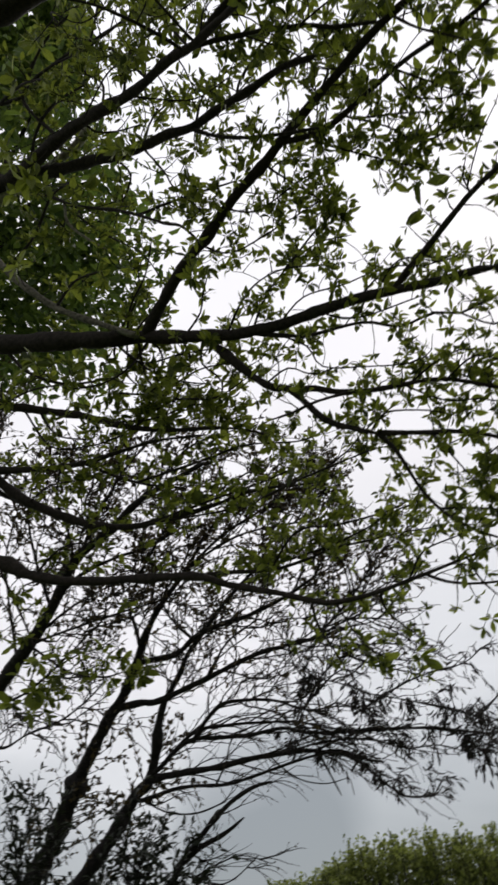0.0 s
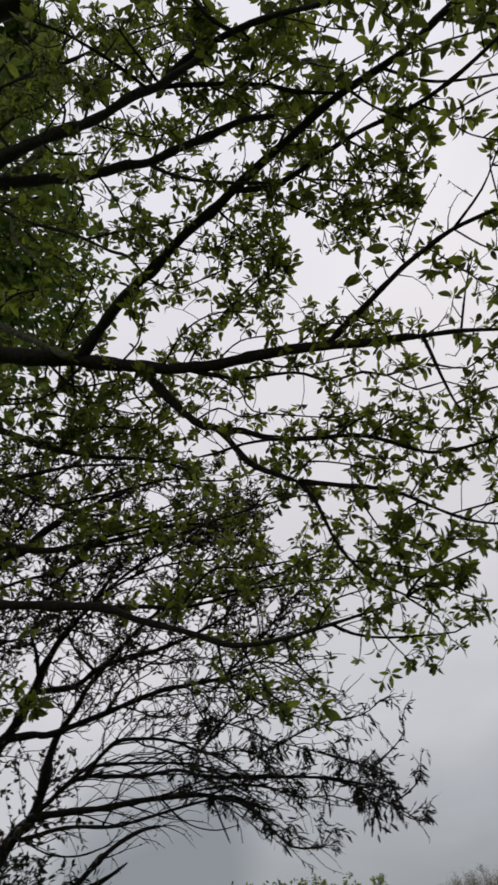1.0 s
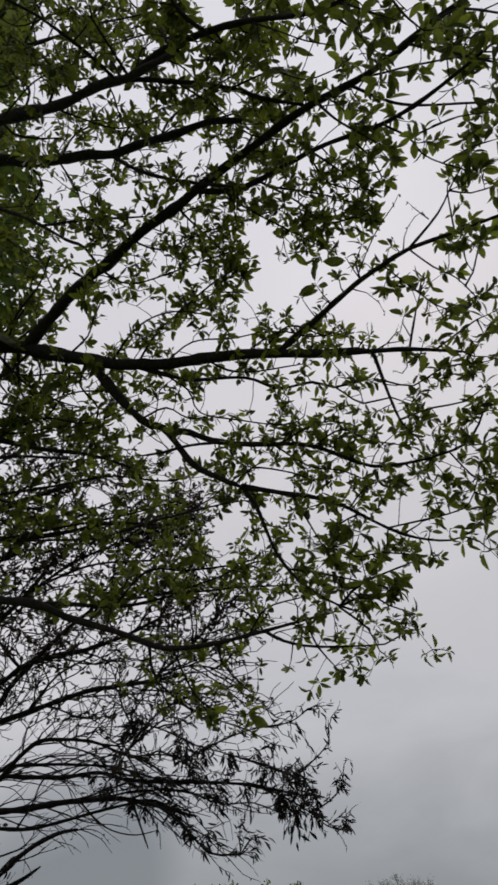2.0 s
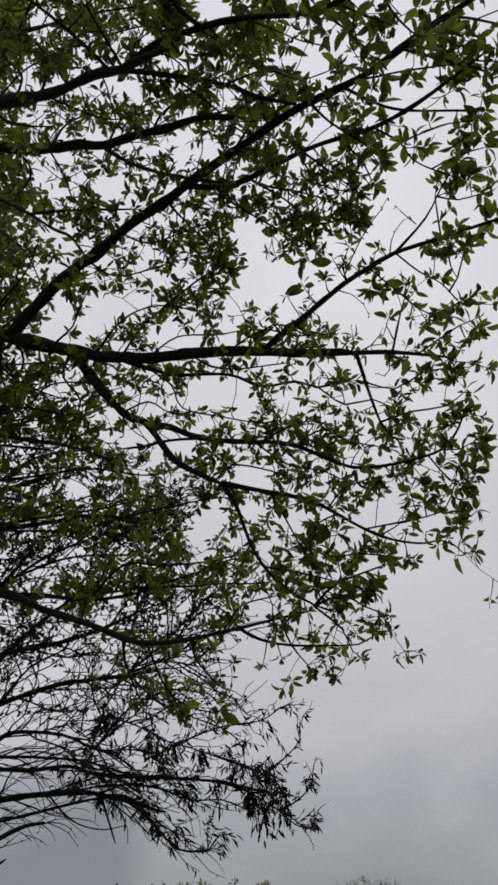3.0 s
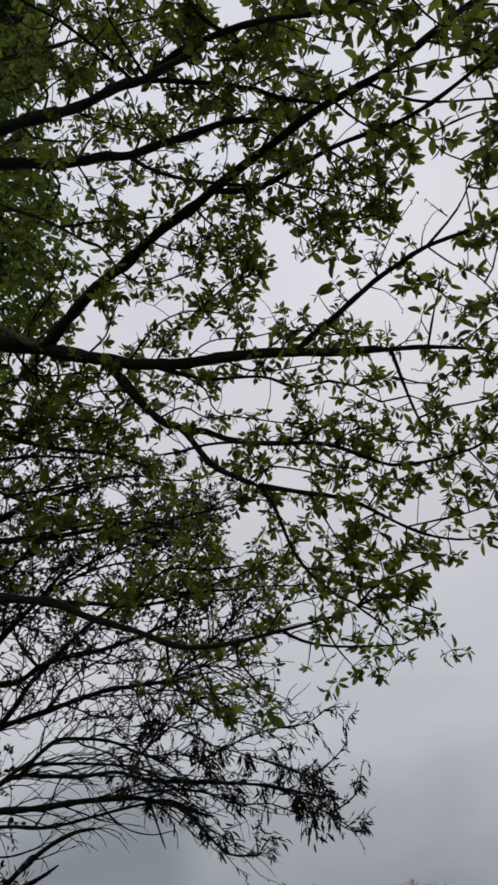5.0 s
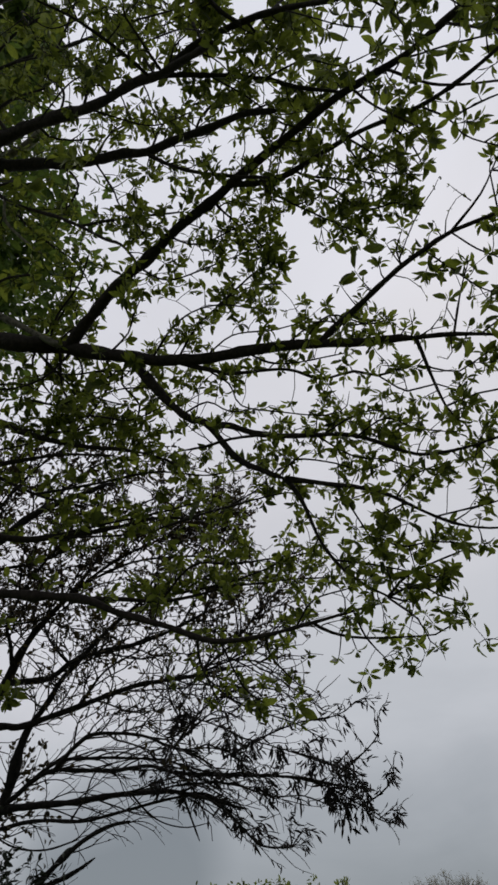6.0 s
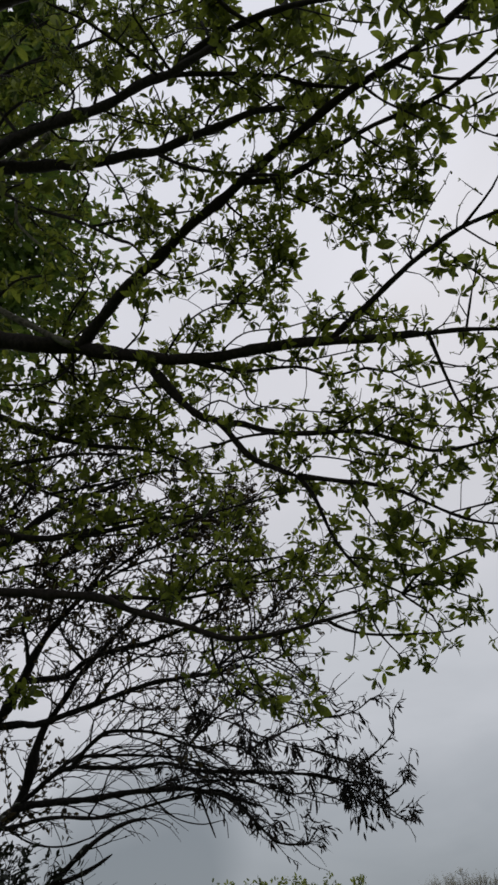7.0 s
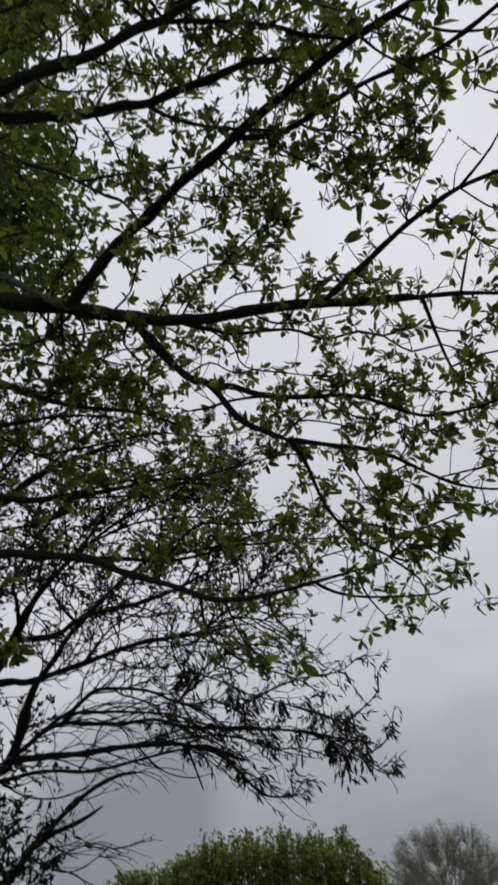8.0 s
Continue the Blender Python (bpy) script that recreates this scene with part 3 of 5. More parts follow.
limb("X16", "B", 0.0051, 0.0030, (0.724, 2.241, 3.636), (0.860, 2.182, 3.637), (1.001, 2.139, 3.617), (1.094, 2.066, 3.641))
limb("X17", "C", 0.0052, 0.0031, (0.341, 2.564, 3.796), (0.479, 2.418, 3.768), (0.592, 2.369, 3.638), (0.722, 2.299, 3.529))
limb("X18", "B", 0.0056, 0.0032, (0.032, 2.300, 4.268), (0.212, 2.143, 4.234), (0.370, 2.088, 4.105), (0.518, 1.998, 4.019))
limb("X20", "", 0.0097, 0.0042, (-1.667, 2.750, 5.131), (-1.363, 2.837, 4.757), (-1.155, 2.829, 4.597), (-0.956, 2.799, 4.472))
limb("X21", "D1", 0.0095, 0.0041, (-1.592, 3.010, 4.501), (-1.262, 2.876, 4.505), (-0.959, 2.847, 4.397), (-0.696, 2.741, 4.387))
limb("X22", "D2", 0.0099, 0.0042, (-1.661, 3.234, 4.214), (-1.226, 3.170, 4.191), (-0.860, 3.123, 4.188), (-0.507, 3.133, 4.118), (-0.257, 3.087, 4.147))
limb("X23", "D3", 0.0102, 0.0042, (-1.704, 3.515, 4.062), (-1.273, 3.423, 4.047), (-0.813, 3.312, 4.017), (-0.444, 3.205, 4.014))
limb("X25", "E", 0.0095, 0.0040, (-0.921, 3.651, 3.573), (-0.678, 3.455, 3.686), (-0.432, 3.420, 3.645), (-0.122, 3.341, 3.610), (0.047, 3.287, 3.621))
limb("X27", "C", 0.0058, 0.0033, (0.155, 2.992, 3.344), (0.323, 2.965, 3.282), (0.663, 2.918, 3.132))
limb("X28", "C", 0.0056, 0.0032, (0.303, 2.775, 3.396), (0.454, 2.798, 3.269), (0.610, 2.748, 3.241), (0.735, 2.724, 3.200))
limb("X29", "", 0.0074, 0.0033, (0.392, 3.052, 3.131), (0.533, 2.988, 3.149), (0.636, 3.002, 3.086), (0.751, 3.005, 3.033))
limb("X29b", "", 0.0074, 0.0033, (0.392, 3.052, 3.131), (0.510, 2.951, 3.194), (0.784, 2.832, 3.230))
limb("X31", "E", 0.0063, 0.0036, (-0.080, 3.352, 3.174), (0.023, 3.257, 3.266), (0.239, 3.188, 3.279))
limb("X32", "A1", 0.0054, 0.0031, (-1.354, 1.250, 6.529), (-1.064, 0.905, 5.404), (-0.906, 0.948, 5.217), (-0.689, 0.889, 5.120))
limb("X33", "A1", 0.0059, 0.0034, (-1.311, 1.594, 5.833), (-0.987, 1.321, 5.587), (-0.690, 1.153, 5.275))
limb("X34", "A1", 0.0054, 0.0031, (-0.612, 1.275, 5.888), (-0.315, 1.097, 5.434), (-0.153, 1.002, 4.993))
limb("X35", "A3", 0.0044, 0.0025, (1.073, 1.014, 5.000), (1.051, 0.965, 4.573), (1.021, 0.850, 4.260))
limb("X36", "A3", 0.0046, 0.0027, (0.956, 1.355, 4.294), (1.042, 1.269, 4.235), (1.120, 1.206, 4.159))
limb("X37", "B", 0.0046, 0.0027, (0.973, 1.437, 4.209), (1.033, 1.399, 4.105), (1.106, 1.326, 4.024))
limb("X38", "C", 0.0049, 0.0029, (0.944, 2.372, 3.526), (0.996, 2.344, 3.356), (1.048, 2.285, 3.243))
limb("X39", "C", 0.0054, 0.0032, (0.527, 2.680, 3.434), (0.407, 2.673, 3.372), (0.368, 2.701, 3.280), (0.441, 2.701, 3.226))
limb("X40", "B", 0.0051, 0.0030, (0.682, 2.146, 3.805), (0.798, 2.132, 3.741), (0.917, 2.046, 3.751), (1.051, 1.997, 3.719))
limb("X41", "E", 0.0090, 0.0040, (-0.526, 3.479, 3.193), (-0.425, 3.678, 2.995), (-0.310, 3.807, 2.937), (-0.186, 3.901, 2.928))
limb("F", "", 0.0637, 0.0312, (-3.600, 3.120, 5.400), (-2.947, 2.244, 6.377), (-2.537, 2.151, 6.373), (-1.794, 2.013, 6.437), (-1.615, 1.966, 6.466), (-1.486, 1.894, 6.521), mat=LIT_PALE_BARK)
limb("Z1", "", 0.0958, 0.0811, (-3.600, 3.120, 6.300), (-2.372, 1.167, 7.039), (-1.989, 1.144, 6.945), (-1.798, 1.137, 6.922), (-1.559, 1.116, 6.906), (-1.322, 1.085, 6.899))
limb("Q1", "A3", 0.0077, 0.0033, (0.041, 1.750, 5.006), (0.038, 1.755, 4.929), (0.186, 1.811, 4.811), (0.534, 1.915, 4.571))
limb("Q2", "A3", 0.0074, 0.0031, (0.251, 1.702, 4.898), (0.483, 1.696, 4.772), (0.667, 1.706, 4.649), (0.748, 1.738, 4.529))
limb("Q3", "A3", 0.0070, 0.0030, (0.468, 1.522, 4.873), (0.763, 1.616, 4.521))
limb("Q4", "A3", 0.0068, 0.0030, (0.634, 1.432, 4.805), (0.745, 1.505, 4.696), (0.783, 1.572, 4.580))
limb("Q5", "A3", 0.0083, 0.0036, (-0.262, 1.862, 5.089), (-0.241, 1.927, 5.115), (-0.038, 2.032, 4.861), (0.075, 2.104, 4.682))
limb("Q6", "D1", 0.0099, 0.0044, (-2.685, 2.957, 5.049), (-2.248, 2.752, 4.865), (-1.828, 2.601, 4.625))
limb("Q7", "D1", 0.0099, 0.0044, (-2.486, 2.965, 4.958), (-2.259, 3.049, 4.582), (-1.908, 2.998, 4.430), (-1.600, 2.893, 4.346))
limb("Q8", "D3", 0.0102, 0.0044, (-2.671, 3.450, 4.469), (-2.311, 3.188, 4.346), (-1.916, 2.985, 4.142))
limb("Q9", "B", 0.0095, 0.0041, (-1.365, 2.738, 4.999), (-1.481, 2.695, 4.733), (-1.613, 2.587, 4.530), (-1.741, 2.426, 4.385))
limb("R1", "", 0.0092, 0.0041, (-1.655, 2.753, 5.117), (-1.433, 2.781, 4.839), (-1.096, 2.685, 4.696), (-0.783, 2.602, 4.544))
limb("R2", "", 0.0097, 0.0042, (-1.771, 3.064, 4.928), (-1.404, 2.989, 4.732), (-1.057, 2.832, 4.667), (-0.741, 2.741, 4.538))
limb("R3", "D1", 0.0097, 0.0042, (-1.772, 3.004, 4.596), (-1.438, 2.987, 4.504), (-1.125, 2.921, 4.460), (-0.831, 2.921, 4.335))
limb("R4", "", 0.0102, 0.0045, (-1.553, 2.763, 5.116), (-1.452, 2.611, 5.245), (-1.277, 2.473, 5.348), (-1.157, 2.308, 5.478))
limb("R5", "A4", 0.0104, 0.0045, (-1.572, 2.064, 5.732), (-1.715, 2.261, 5.985), (-1.495, 2.347, 5.728), (-1.284, 2.408, 5.517), (-1.160, 2.507, 5.255))
limb("R6", "B", 0.0059, 0.0034, (-0.195, 2.384, 4.360), (-0.006, 2.371, 4.207), (0.325, 2.226, 4.063))
limb("R7", "B", 0.0061, 0.0035, (-0.422, 2.464, 4.446), (-0.244, 2.323, 4.436), (-0.023, 2.245, 4.341), (0.127, 2.170, 4.278))
limb("R9", "B", 0.0058, 0.0033, (0.119, 2.270, 4.224), (0.273, 2.129, 4.256), (0.459, 2.120, 4.133), (0.591, 2.056, 4.105))
limb("R10", "C", 0.0061, 0.0035, (-0.078, 2.777, 3.763), (0.017, 2.707, 3.810), (0.223, 2.694, 3.742), (0.363, 2.711, 3.667))
limb("R11", "C", 0.0063, 0.0036, (-0.600, 2.709, 4.254), (-0.435, 2.604, 4.224), (-0.304, 2.586, 4.106), (-0.144, 2.513, 4.041))
limb("R12", "C", 0.0058, 0.0034, (0.176, 2.604, 3.867), (0.296, 2.524, 3.883), (0.439, 2.463, 3.873), (0.573, 2.452, 3.809))
limb("U1", "A1", 0.0081, 0.0045, (-0.463, 1.250, 5.292), (-0.640, 1.203, 5.869), (-0.813, 1.189, 6.281), (-1.090, 1.195, 6.735))
limb("U2", "A1", 0.0086, 0.0046, (-0.772, 1.407, 5.553), (-0.958, 1.365, 5.980), (-1.189, 1.348, 6.378), (-1.437, 1.360, 6.700))
limb("U3", "A1", 0.0088, 0.0045, (-0.979, 1.505, 5.706), (-0.896, 1.398, 5.972), (-0.700, 1.335, 6.228), (-0.208, 1.337, 6.574))
limb("U4", "A1", 0.0090, 0.0046, (-1.165, 1.576, 5.841), (-1.156, 1.518, 6.090), (-1.339, 1.495, 6.351), (-1.530, 1.508, 6.533))
limb("U5", "A2", 0.0081, 0.0044, (-0.325, 1.605, 5.388), (-0.226, 1.559, 5.595), (0.164, 1.516, 6.017), (0.399, 1.481, 6.262))
limb("U6", "A2", 0.0086, 0.0045, (-0.615, 1.732, 5.541), (-0.521, 1.676, 5.773), (-0.316, 1.677, 5.997), (-0.100, 1.715, 6.149))
limb("U7", "A2", 0.0090, 0.0046, (-1.011, 1.841, 5.764), (-0.915, 1.774, 5.951), (-0.742, 1.771, 6.087), (-0.531, 1.822, 6.177))
limb("U8", "A2", 0.0079, 0.0042, (-0.057, 1.480, 5.222), (0.132, 1.519, 5.429), (0.341, 1.576, 5.618), (0.503, 1.555, 5.877))
limb("U9", "A2", 0.0097, 0.0048, (-1.277, 1.896, 5.913), (-1.204, 2.050, 5.900), (-1.369, 2.231, 5.881), (-1.524, 2.349, 5.884))
limb("U10", "A3", 0.0077, 0.0042, (0.114, 1.624, 5.102), (0.261, 1.602, 5.458), (0.408, 1.612, 5.617), (0.567, 1.604, 5.821))
limb("U11", "A1", 0.0068, 0.0037, (0.140, 0.980, 5.072), (0.275, 1.015, 5.461), (0.429, 1.045, 5.849))
limb("U12", "A1", 0.0070, 0.0039, (0.032, 1.022, 5.126), (0.113, 1.150, 5.262), (0.235, 1.261, 5.418), (0.326, 1.239, 5.780))
limb("U13", "A1", 0.0074, 0.0041, (-0.198, 1.106, 5.222), (-0.260, 1.094, 5.595), (-0.400, 1.101, 5.956), (-0.480, 1.086, 6.255))
limb("U14", "A1", 0.0090, 0.0046, (-1.356, 1.648, 5.959), (-1.307, 1.732, 5.959), (-1.190, 1.802, 6.021), (-1.033, 1.862, 6.133))
limb("L1", "B", 0.0097, 0.0046, (-1.320, 2.629, 4.887), (-1.285, 2.775, 4.843), (-1.400, 2.953, 4.776), (-1.585, 3.054, 4.788))
limb("L2", "B", 0.0095, 0.0046, (-1.081, 2.601, 4.762), (-1.087, 2.781, 4.721), (-1.245, 2.982, 4.682), (-1.444, 3.162, 4.666))
limb("L3", "", 0.0099, 0.0047, (-1.553, 2.763, 5.116), (-1.626, 2.935, 5.002), (-1.771, 3.064, 4.928))
limb("L4", "C", 0.0092, 0.0045, (-0.924, 2.582, 4.674), (-0.999, 2.756, 4.633), (-0.928, 2.932, 4.600), (-1.042, 3.133, 4.548))
limb("L5", "", 0.0099, 0.0048, (-1.667, 2.750, 5.131), (-1.528, 2.718, 5.269), (-1.422, 2.659, 5.434), (-1.388, 2.568, 5.637))
limb("L6", "B", 0.0097, 0.0047, (-1.450, 2.646, 4.949), (-1.361, 2.643, 5.094), (-1.235, 2.663, 5.225), (-1.175, 2.625, 5.422))
limb("L7", "B", 0.0097, 0.0047, (-1.403, 2.640, 4.927), (-1.447, 2.913, 4.793), (-1.325, 3.119, 4.719), (-1.168, 3.275, 4.690))
limb("L8", "B", 0.0099, 0.0047, (-1.573, 2.659, 5.005), (-1.648, 2.797, 4.964), (-1.582, 2.988, 4.885), (-1.465, 3.131, 4.852))
limb("Y1", "B", 0.0120, 0.0068, (-2.441, 2.559, 5.212), (-2.236, 2.650, 4.934), (-1.932, 2.688, 4.744), (-1.577, 2.658, 4.633))
limb("Y2", "G", 0.0122, 0.0070, (-2.334, 2.324, 5.752), (-2.012, 2.170, 5.764), (-1.752, 1.959, 5.790), (-1.529, 1.879, 5.734))
limb("Y3", "G", 0.0120, 0.0068, (-1.950, 2.467, 5.294), (-1.728, 2.311, 5.280), (-1.470, 2.232, 5.173))
limb("Y4", "A2", 0.0122, 0.0068, (-1.980, 1.994, 6.300), (-1.840, 1.774, 6.296), (-1.591, 1.595, 6.252), (-1.268, 1.497, 6.109))
limb("Y5", "A1", 0.0122, 0.0068, (-1.822, 1.554, 6.507), (-1.632, 1.390, 6.532), (-1.432, 1.275, 6.525), (-1.216, 1.198, 6.481))
limb("Y6", "E", 0.0104, 0.0045, (-2.824, 3.452, 3.947), (-2.643, 3.720, 3.422), (-2.703, 3.808, 3.155), (-2.597, 3.868, 3.043))
limb("Y7", "E", 0.0102, 0.0044, (-2.645, 3.717, 3.428), (-2.409, 3.795, 3.248), (-2.163, 3.810, 3.169), (-1.989, 3.786, 3.166))
limb("Y8", "D1", 0.0106, 0.0045, (-2.348, 2.971, 4.896), (-2.175, 2.982, 4.608), (-1.859, 2.915, 4.401))
limb("Y9", "E", 0.0108, 0.0046, (-2.555, 3.478, 3.842), (-2.286, 3.379, 3.945), (-2.039, 3.395, 3.933))


def bare_twig(on, r0, r1, *pts):
    """A thin leafless twig with a few small buds."""
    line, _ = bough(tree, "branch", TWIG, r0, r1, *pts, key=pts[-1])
    grows_on.append((pts[-1], on))
    bare_tips.extend(line[len(line) // 2::2])
    bare_tips.append(line[-1])


bare_tips = []
bare_twig("B1", 0.0040, 0.0021, (0.595, 1.803, 4.171), (0.636, 1.719, 4.217), (0.675, 1.649, 4.251), (0.716, 1.589, 4.275), (0.763, 1.531, 4.295), (0.786, 1.488, 4.312))
bare_twig("B1", 0.0034, 0.0018, (0.800, 1.702, 4.180), (0.806, 1.647, 4.213), (0.822, 1.608, 4.232), (0.852, 1.568, 4.245), (0.876, 1.552, 4.246))
bare_twig("B1", 0.0032, 0.0017, (0.911, 1.574, 4.221), (0.874, 1.552, 4.247), (0.845, 1.534, 4.268), (0.828, 1.520, 4.281))
bare_twig("B1", 0.0034, 0.0017, (0.567, 1.853, 4.143), (0.632, 1.864, 4.118), (0.685, 1.897, 4.079), (0.708, 1.935, 4.042))
bare_twig("B1", 0.0030, 0.0016, (0.792, 1.716, 4.173), (0.770, 1.687, 4.199), (0.760, 1.658, 4.221))
bare_twig("A3", 0.0040, 0.0020, (0.610, 2.050, 3.910), (0.624, 2.005, 3.944), (0.616, 1.957, 3.986))
bare_twig("A3", 0.0044, 0.0022, (0.630, 2.049, 3.905), (0.702, 2.011, 3.915), (0.790, 1.992, 3.901))
bare_twig("A3", 0.0034, 0.0018, (0.702, 2.011, 3.915), (0.741, 1.971, 3.937), (0.752, 1.947, 3.953))
bare_twig("A3", 0.0042, 0.0022, (0.782, 2.034, 3.868), (0.782, 2.084, 3.822), (0.759, 2.110, 3.806), (0.717, 2.104, 3.827))
bare_twig("A3", 0.0036, 0.0018, (0.110, 2.407, 3.865), (0.168, 2.426, 3.840), (0.240, 2.414, 3.845), (0.293, 2.374, 3.879))
bare_twig("A3", 0.0030, 0.0016, (0.255, 2.407, 3.851), (0.308, 2.434, 3.813))
bare_twig("A3", 0.0034, 0.0018, (0.676, 2.190, 3.830), (0.736, 2.189, 3.810), (0.797, 2.175, 3.802))

OPEN = []


def opening(low, high, width):
    """A gap between the boughs where the sky shows through."""
    OPEN.append((np.array(low), np.array(high), width))


opening((0.653, 1.247, 3.811), (1.252, 2.391, 5.838), 0.142)
opening((0.595, 1.307, 3.744), (1.140, 2.505, 5.709), 0.089)
opening((0.702, 1.188, 3.879), (1.345, 2.276, 5.967), 0.089)
opening((0.165, 1.418, 3.619), (0.316, 2.717, 5.469), 0.124)
opening((0.290, 1.417, 3.620), (0.556, 2.716, 5.471), 0.118)
opening((0.079, 1.434, 3.600), (0.152, 2.749, 5.433), 0.089)
opening((0.370, 1.448, 3.584), (0.710, 2.776, 5.403), 0.065)
opening((0.531, 1.505, 3.521), (1.018, 2.884, 5.281), 0.112)
opening((0.463, 1.550, 3.470), (0.888, 2.971, 5.184), 0.065)
opening((0.563, 1.693, 3.308), (1.078, 3.245, 4.874), 0.077)
opening((0.090, 1.719, 3.279), (0.172, 3.294, 4.818), 0.089)
opening((0.237, 1.712, 3.287), (0.454, 3.281, 4.833), 0.094)
opening((0.343, 1.696, 3.304), (0.657, 3.251, 4.867), 0.053)
opening((-0.578, 1.146, 3.925), (-1.107, 2.197, 6.056), 0.124)
opening((-0.639, 1.136, 3.936), (-1.225, 2.178, 6.078), 0.074)
opening((-0.507, 1.164, 3.906), (-0.971, 2.230, 6.019), 0.074)
opening((-0.572, 1.285, 3.768), (-1.097, 2.463, 5.756), 0.094)
opening((-0.603, 1.471, 3.559), (-1.156, 2.819, 5.355), 0.077)
opening((-0.092, 1.668, 3.336), (-0.177, 3.198, 4.927), 0.100)
opening((0.011, 1.680, 3.323), (0.020, 3.221, 4.902), 0.083)
opening((-0.750, 1.571, 3.445), (-1.437, 3.012, 5.137), 0.053)
opening((0.401, 0.882, 4.223), (0.769, 1.691, 6.628), 0.118)
opening((0.267, 0.869, 4.238), (0.512, 1.665, 6.657), 0.071)
opening((0.834, 0.931, 4.168), (1.599, 1.784, 6.522), 0.094)
opening((0.766, 0.893, 4.211), (1.467, 1.711, 6.604), 0.059)
opening((-0.202, 1.908, 3.065), (-0.388, 3.657, 4.409), 0.089)
opening((-0.107, 1.993, 2.970), (-0.206, 3.820, 4.225), 0.083)
opening((-0.009, 2.046, 2.910), (-0.017, 3.922, 4.110), 0.065)
opening((0.434, 1.625, 3.385), (0.833, 3.114, 5.022), 0.041)
opening((-0.656, 0.907, 4.195), (-1.257, 1.739, 6.574), 0.053)
opening((-0.578, 0.765, 4.355), (-1.107, 1.467, 6.880), 0.059)
opening((0.040, 0.754, 4.368), (0.076, 1.445, 6.905), 0.059)
opening((0.890, 1.086, 3.993), (1.707, 2.081, 6.187), 0.047)
opening((0.561, 1.991, 2.972), (1.075, 3.816, 4.230), 0.071)
opening((0.263, 2.046, 2.910), (0.504, 3.921, 4.111), 0.047)
opening((0.042, 1.966, 3.001), (0.080, 3.768, 4.284), 0.053)
opening((0.775, 1.565, 3.453), (1.485, 3.000, 5.151), 0.059)
opening((0.862, 1.722, 3.276), (1.653, 3.300, 4.812), 0.059)
opening((0.649, 1.947, 3.022), (1.245, 3.731, 4.325), 0.059)
opening((0.464, 1.356, 3.688), (0.889, 2.599, 5.603), 0.041)
opening((-0.206, 1.559, 3.459), (-0.394, 2.988, 5.164), 0.053)
opening((-0.363, 1.468, 3.562), (-0.695, 2.814, 5.360), 0.041)
opening((-0.809, 1.918, 3.055), (-1.550, 3.675, 4.388), 0.059)
opening((-0.698, 2.241, 2.689), (-1.339, 4.296, 3.688), 0.089)
opening((-0.844, 2.234, 2.697), (-1.617, 4.283, 3.703), 0.089)
opening((0.684, 0.875, 4.231), (1.311, 1.677, 6.643), 0.077)
opening((0.627, 1.011, 4.078), (1.202, 1.937, 6.349), 0.071)
opening((0.591, 1.154, 3.916), (1.132, 2.213, 6.039), 0.059)
opening((0.629, 1.371, 3.672), (1.206, 2.628, 5.570), 0.065)
opening((0.765, 0.997, 4.094), (1.465, 1.910, 6.380), 0.059)
opening((0.918, 1.212, 3.851), (1.760, 2.323, 5.915), 0.053)
opening((0.661, 1.463, 3.568), (1.267, 2.803, 5.372), 0.047)
opening((-0.797, 1.807, 3.179), (-1.527, 3.464, 4.627), 0.047)
opening((-0.886, 2.052, 2.903), (-1.699, 3.934, 4.097), 0.053)
opening((-0.756, 2.003, 2.958), (-1.448, 3.840, 4.203), 0.047)
opening((-0.881, 1.817, 3.168), (-1.689, 3.483, 4.606), 0.047)
opening((-0.784, 2.071, 2.882), (-1.503, 3.970, 4.056), 0.047)
opening((-0.778, 1.317, 3.198), (-2.549, 4.472, 7.071), 0.080)
opening((-0.834, 1.646, 2.827), (-2.741, 5.593, 5.807), 0.070)


def in_gap(p):
    for a, b, r in OPEN:
        t = min(1.0, max(0.0, float((p - a) @ (b - a) / ((b - a) @ (b - a)))))
        q = a + (b - a) * t
        if np.linalg.norm(p - q) < 0.85 * r * (0.7 + 0.65 * t):
            return True
    return False


heavy = np.vstack([np.c_[line, rad][rad > 0.016] for _, line, rad in boughs])


def bare_here(p):
    """True in a gap, or right against thick wood."""
    return in_gap(p) or (np.linalg.norm(heavy[:, :3] - p, axis=1) - heavy[:, 3]).min() < 0.055


grown = Growth()
for tip in bare_tips:
    for _ in range(2):
        grown.leaf(tip, rng.normal(0, 1, 3), rng.normal(0, 1, 3), rng.uniform(0.012, 0.022))
LEAF_LONG = 0.055


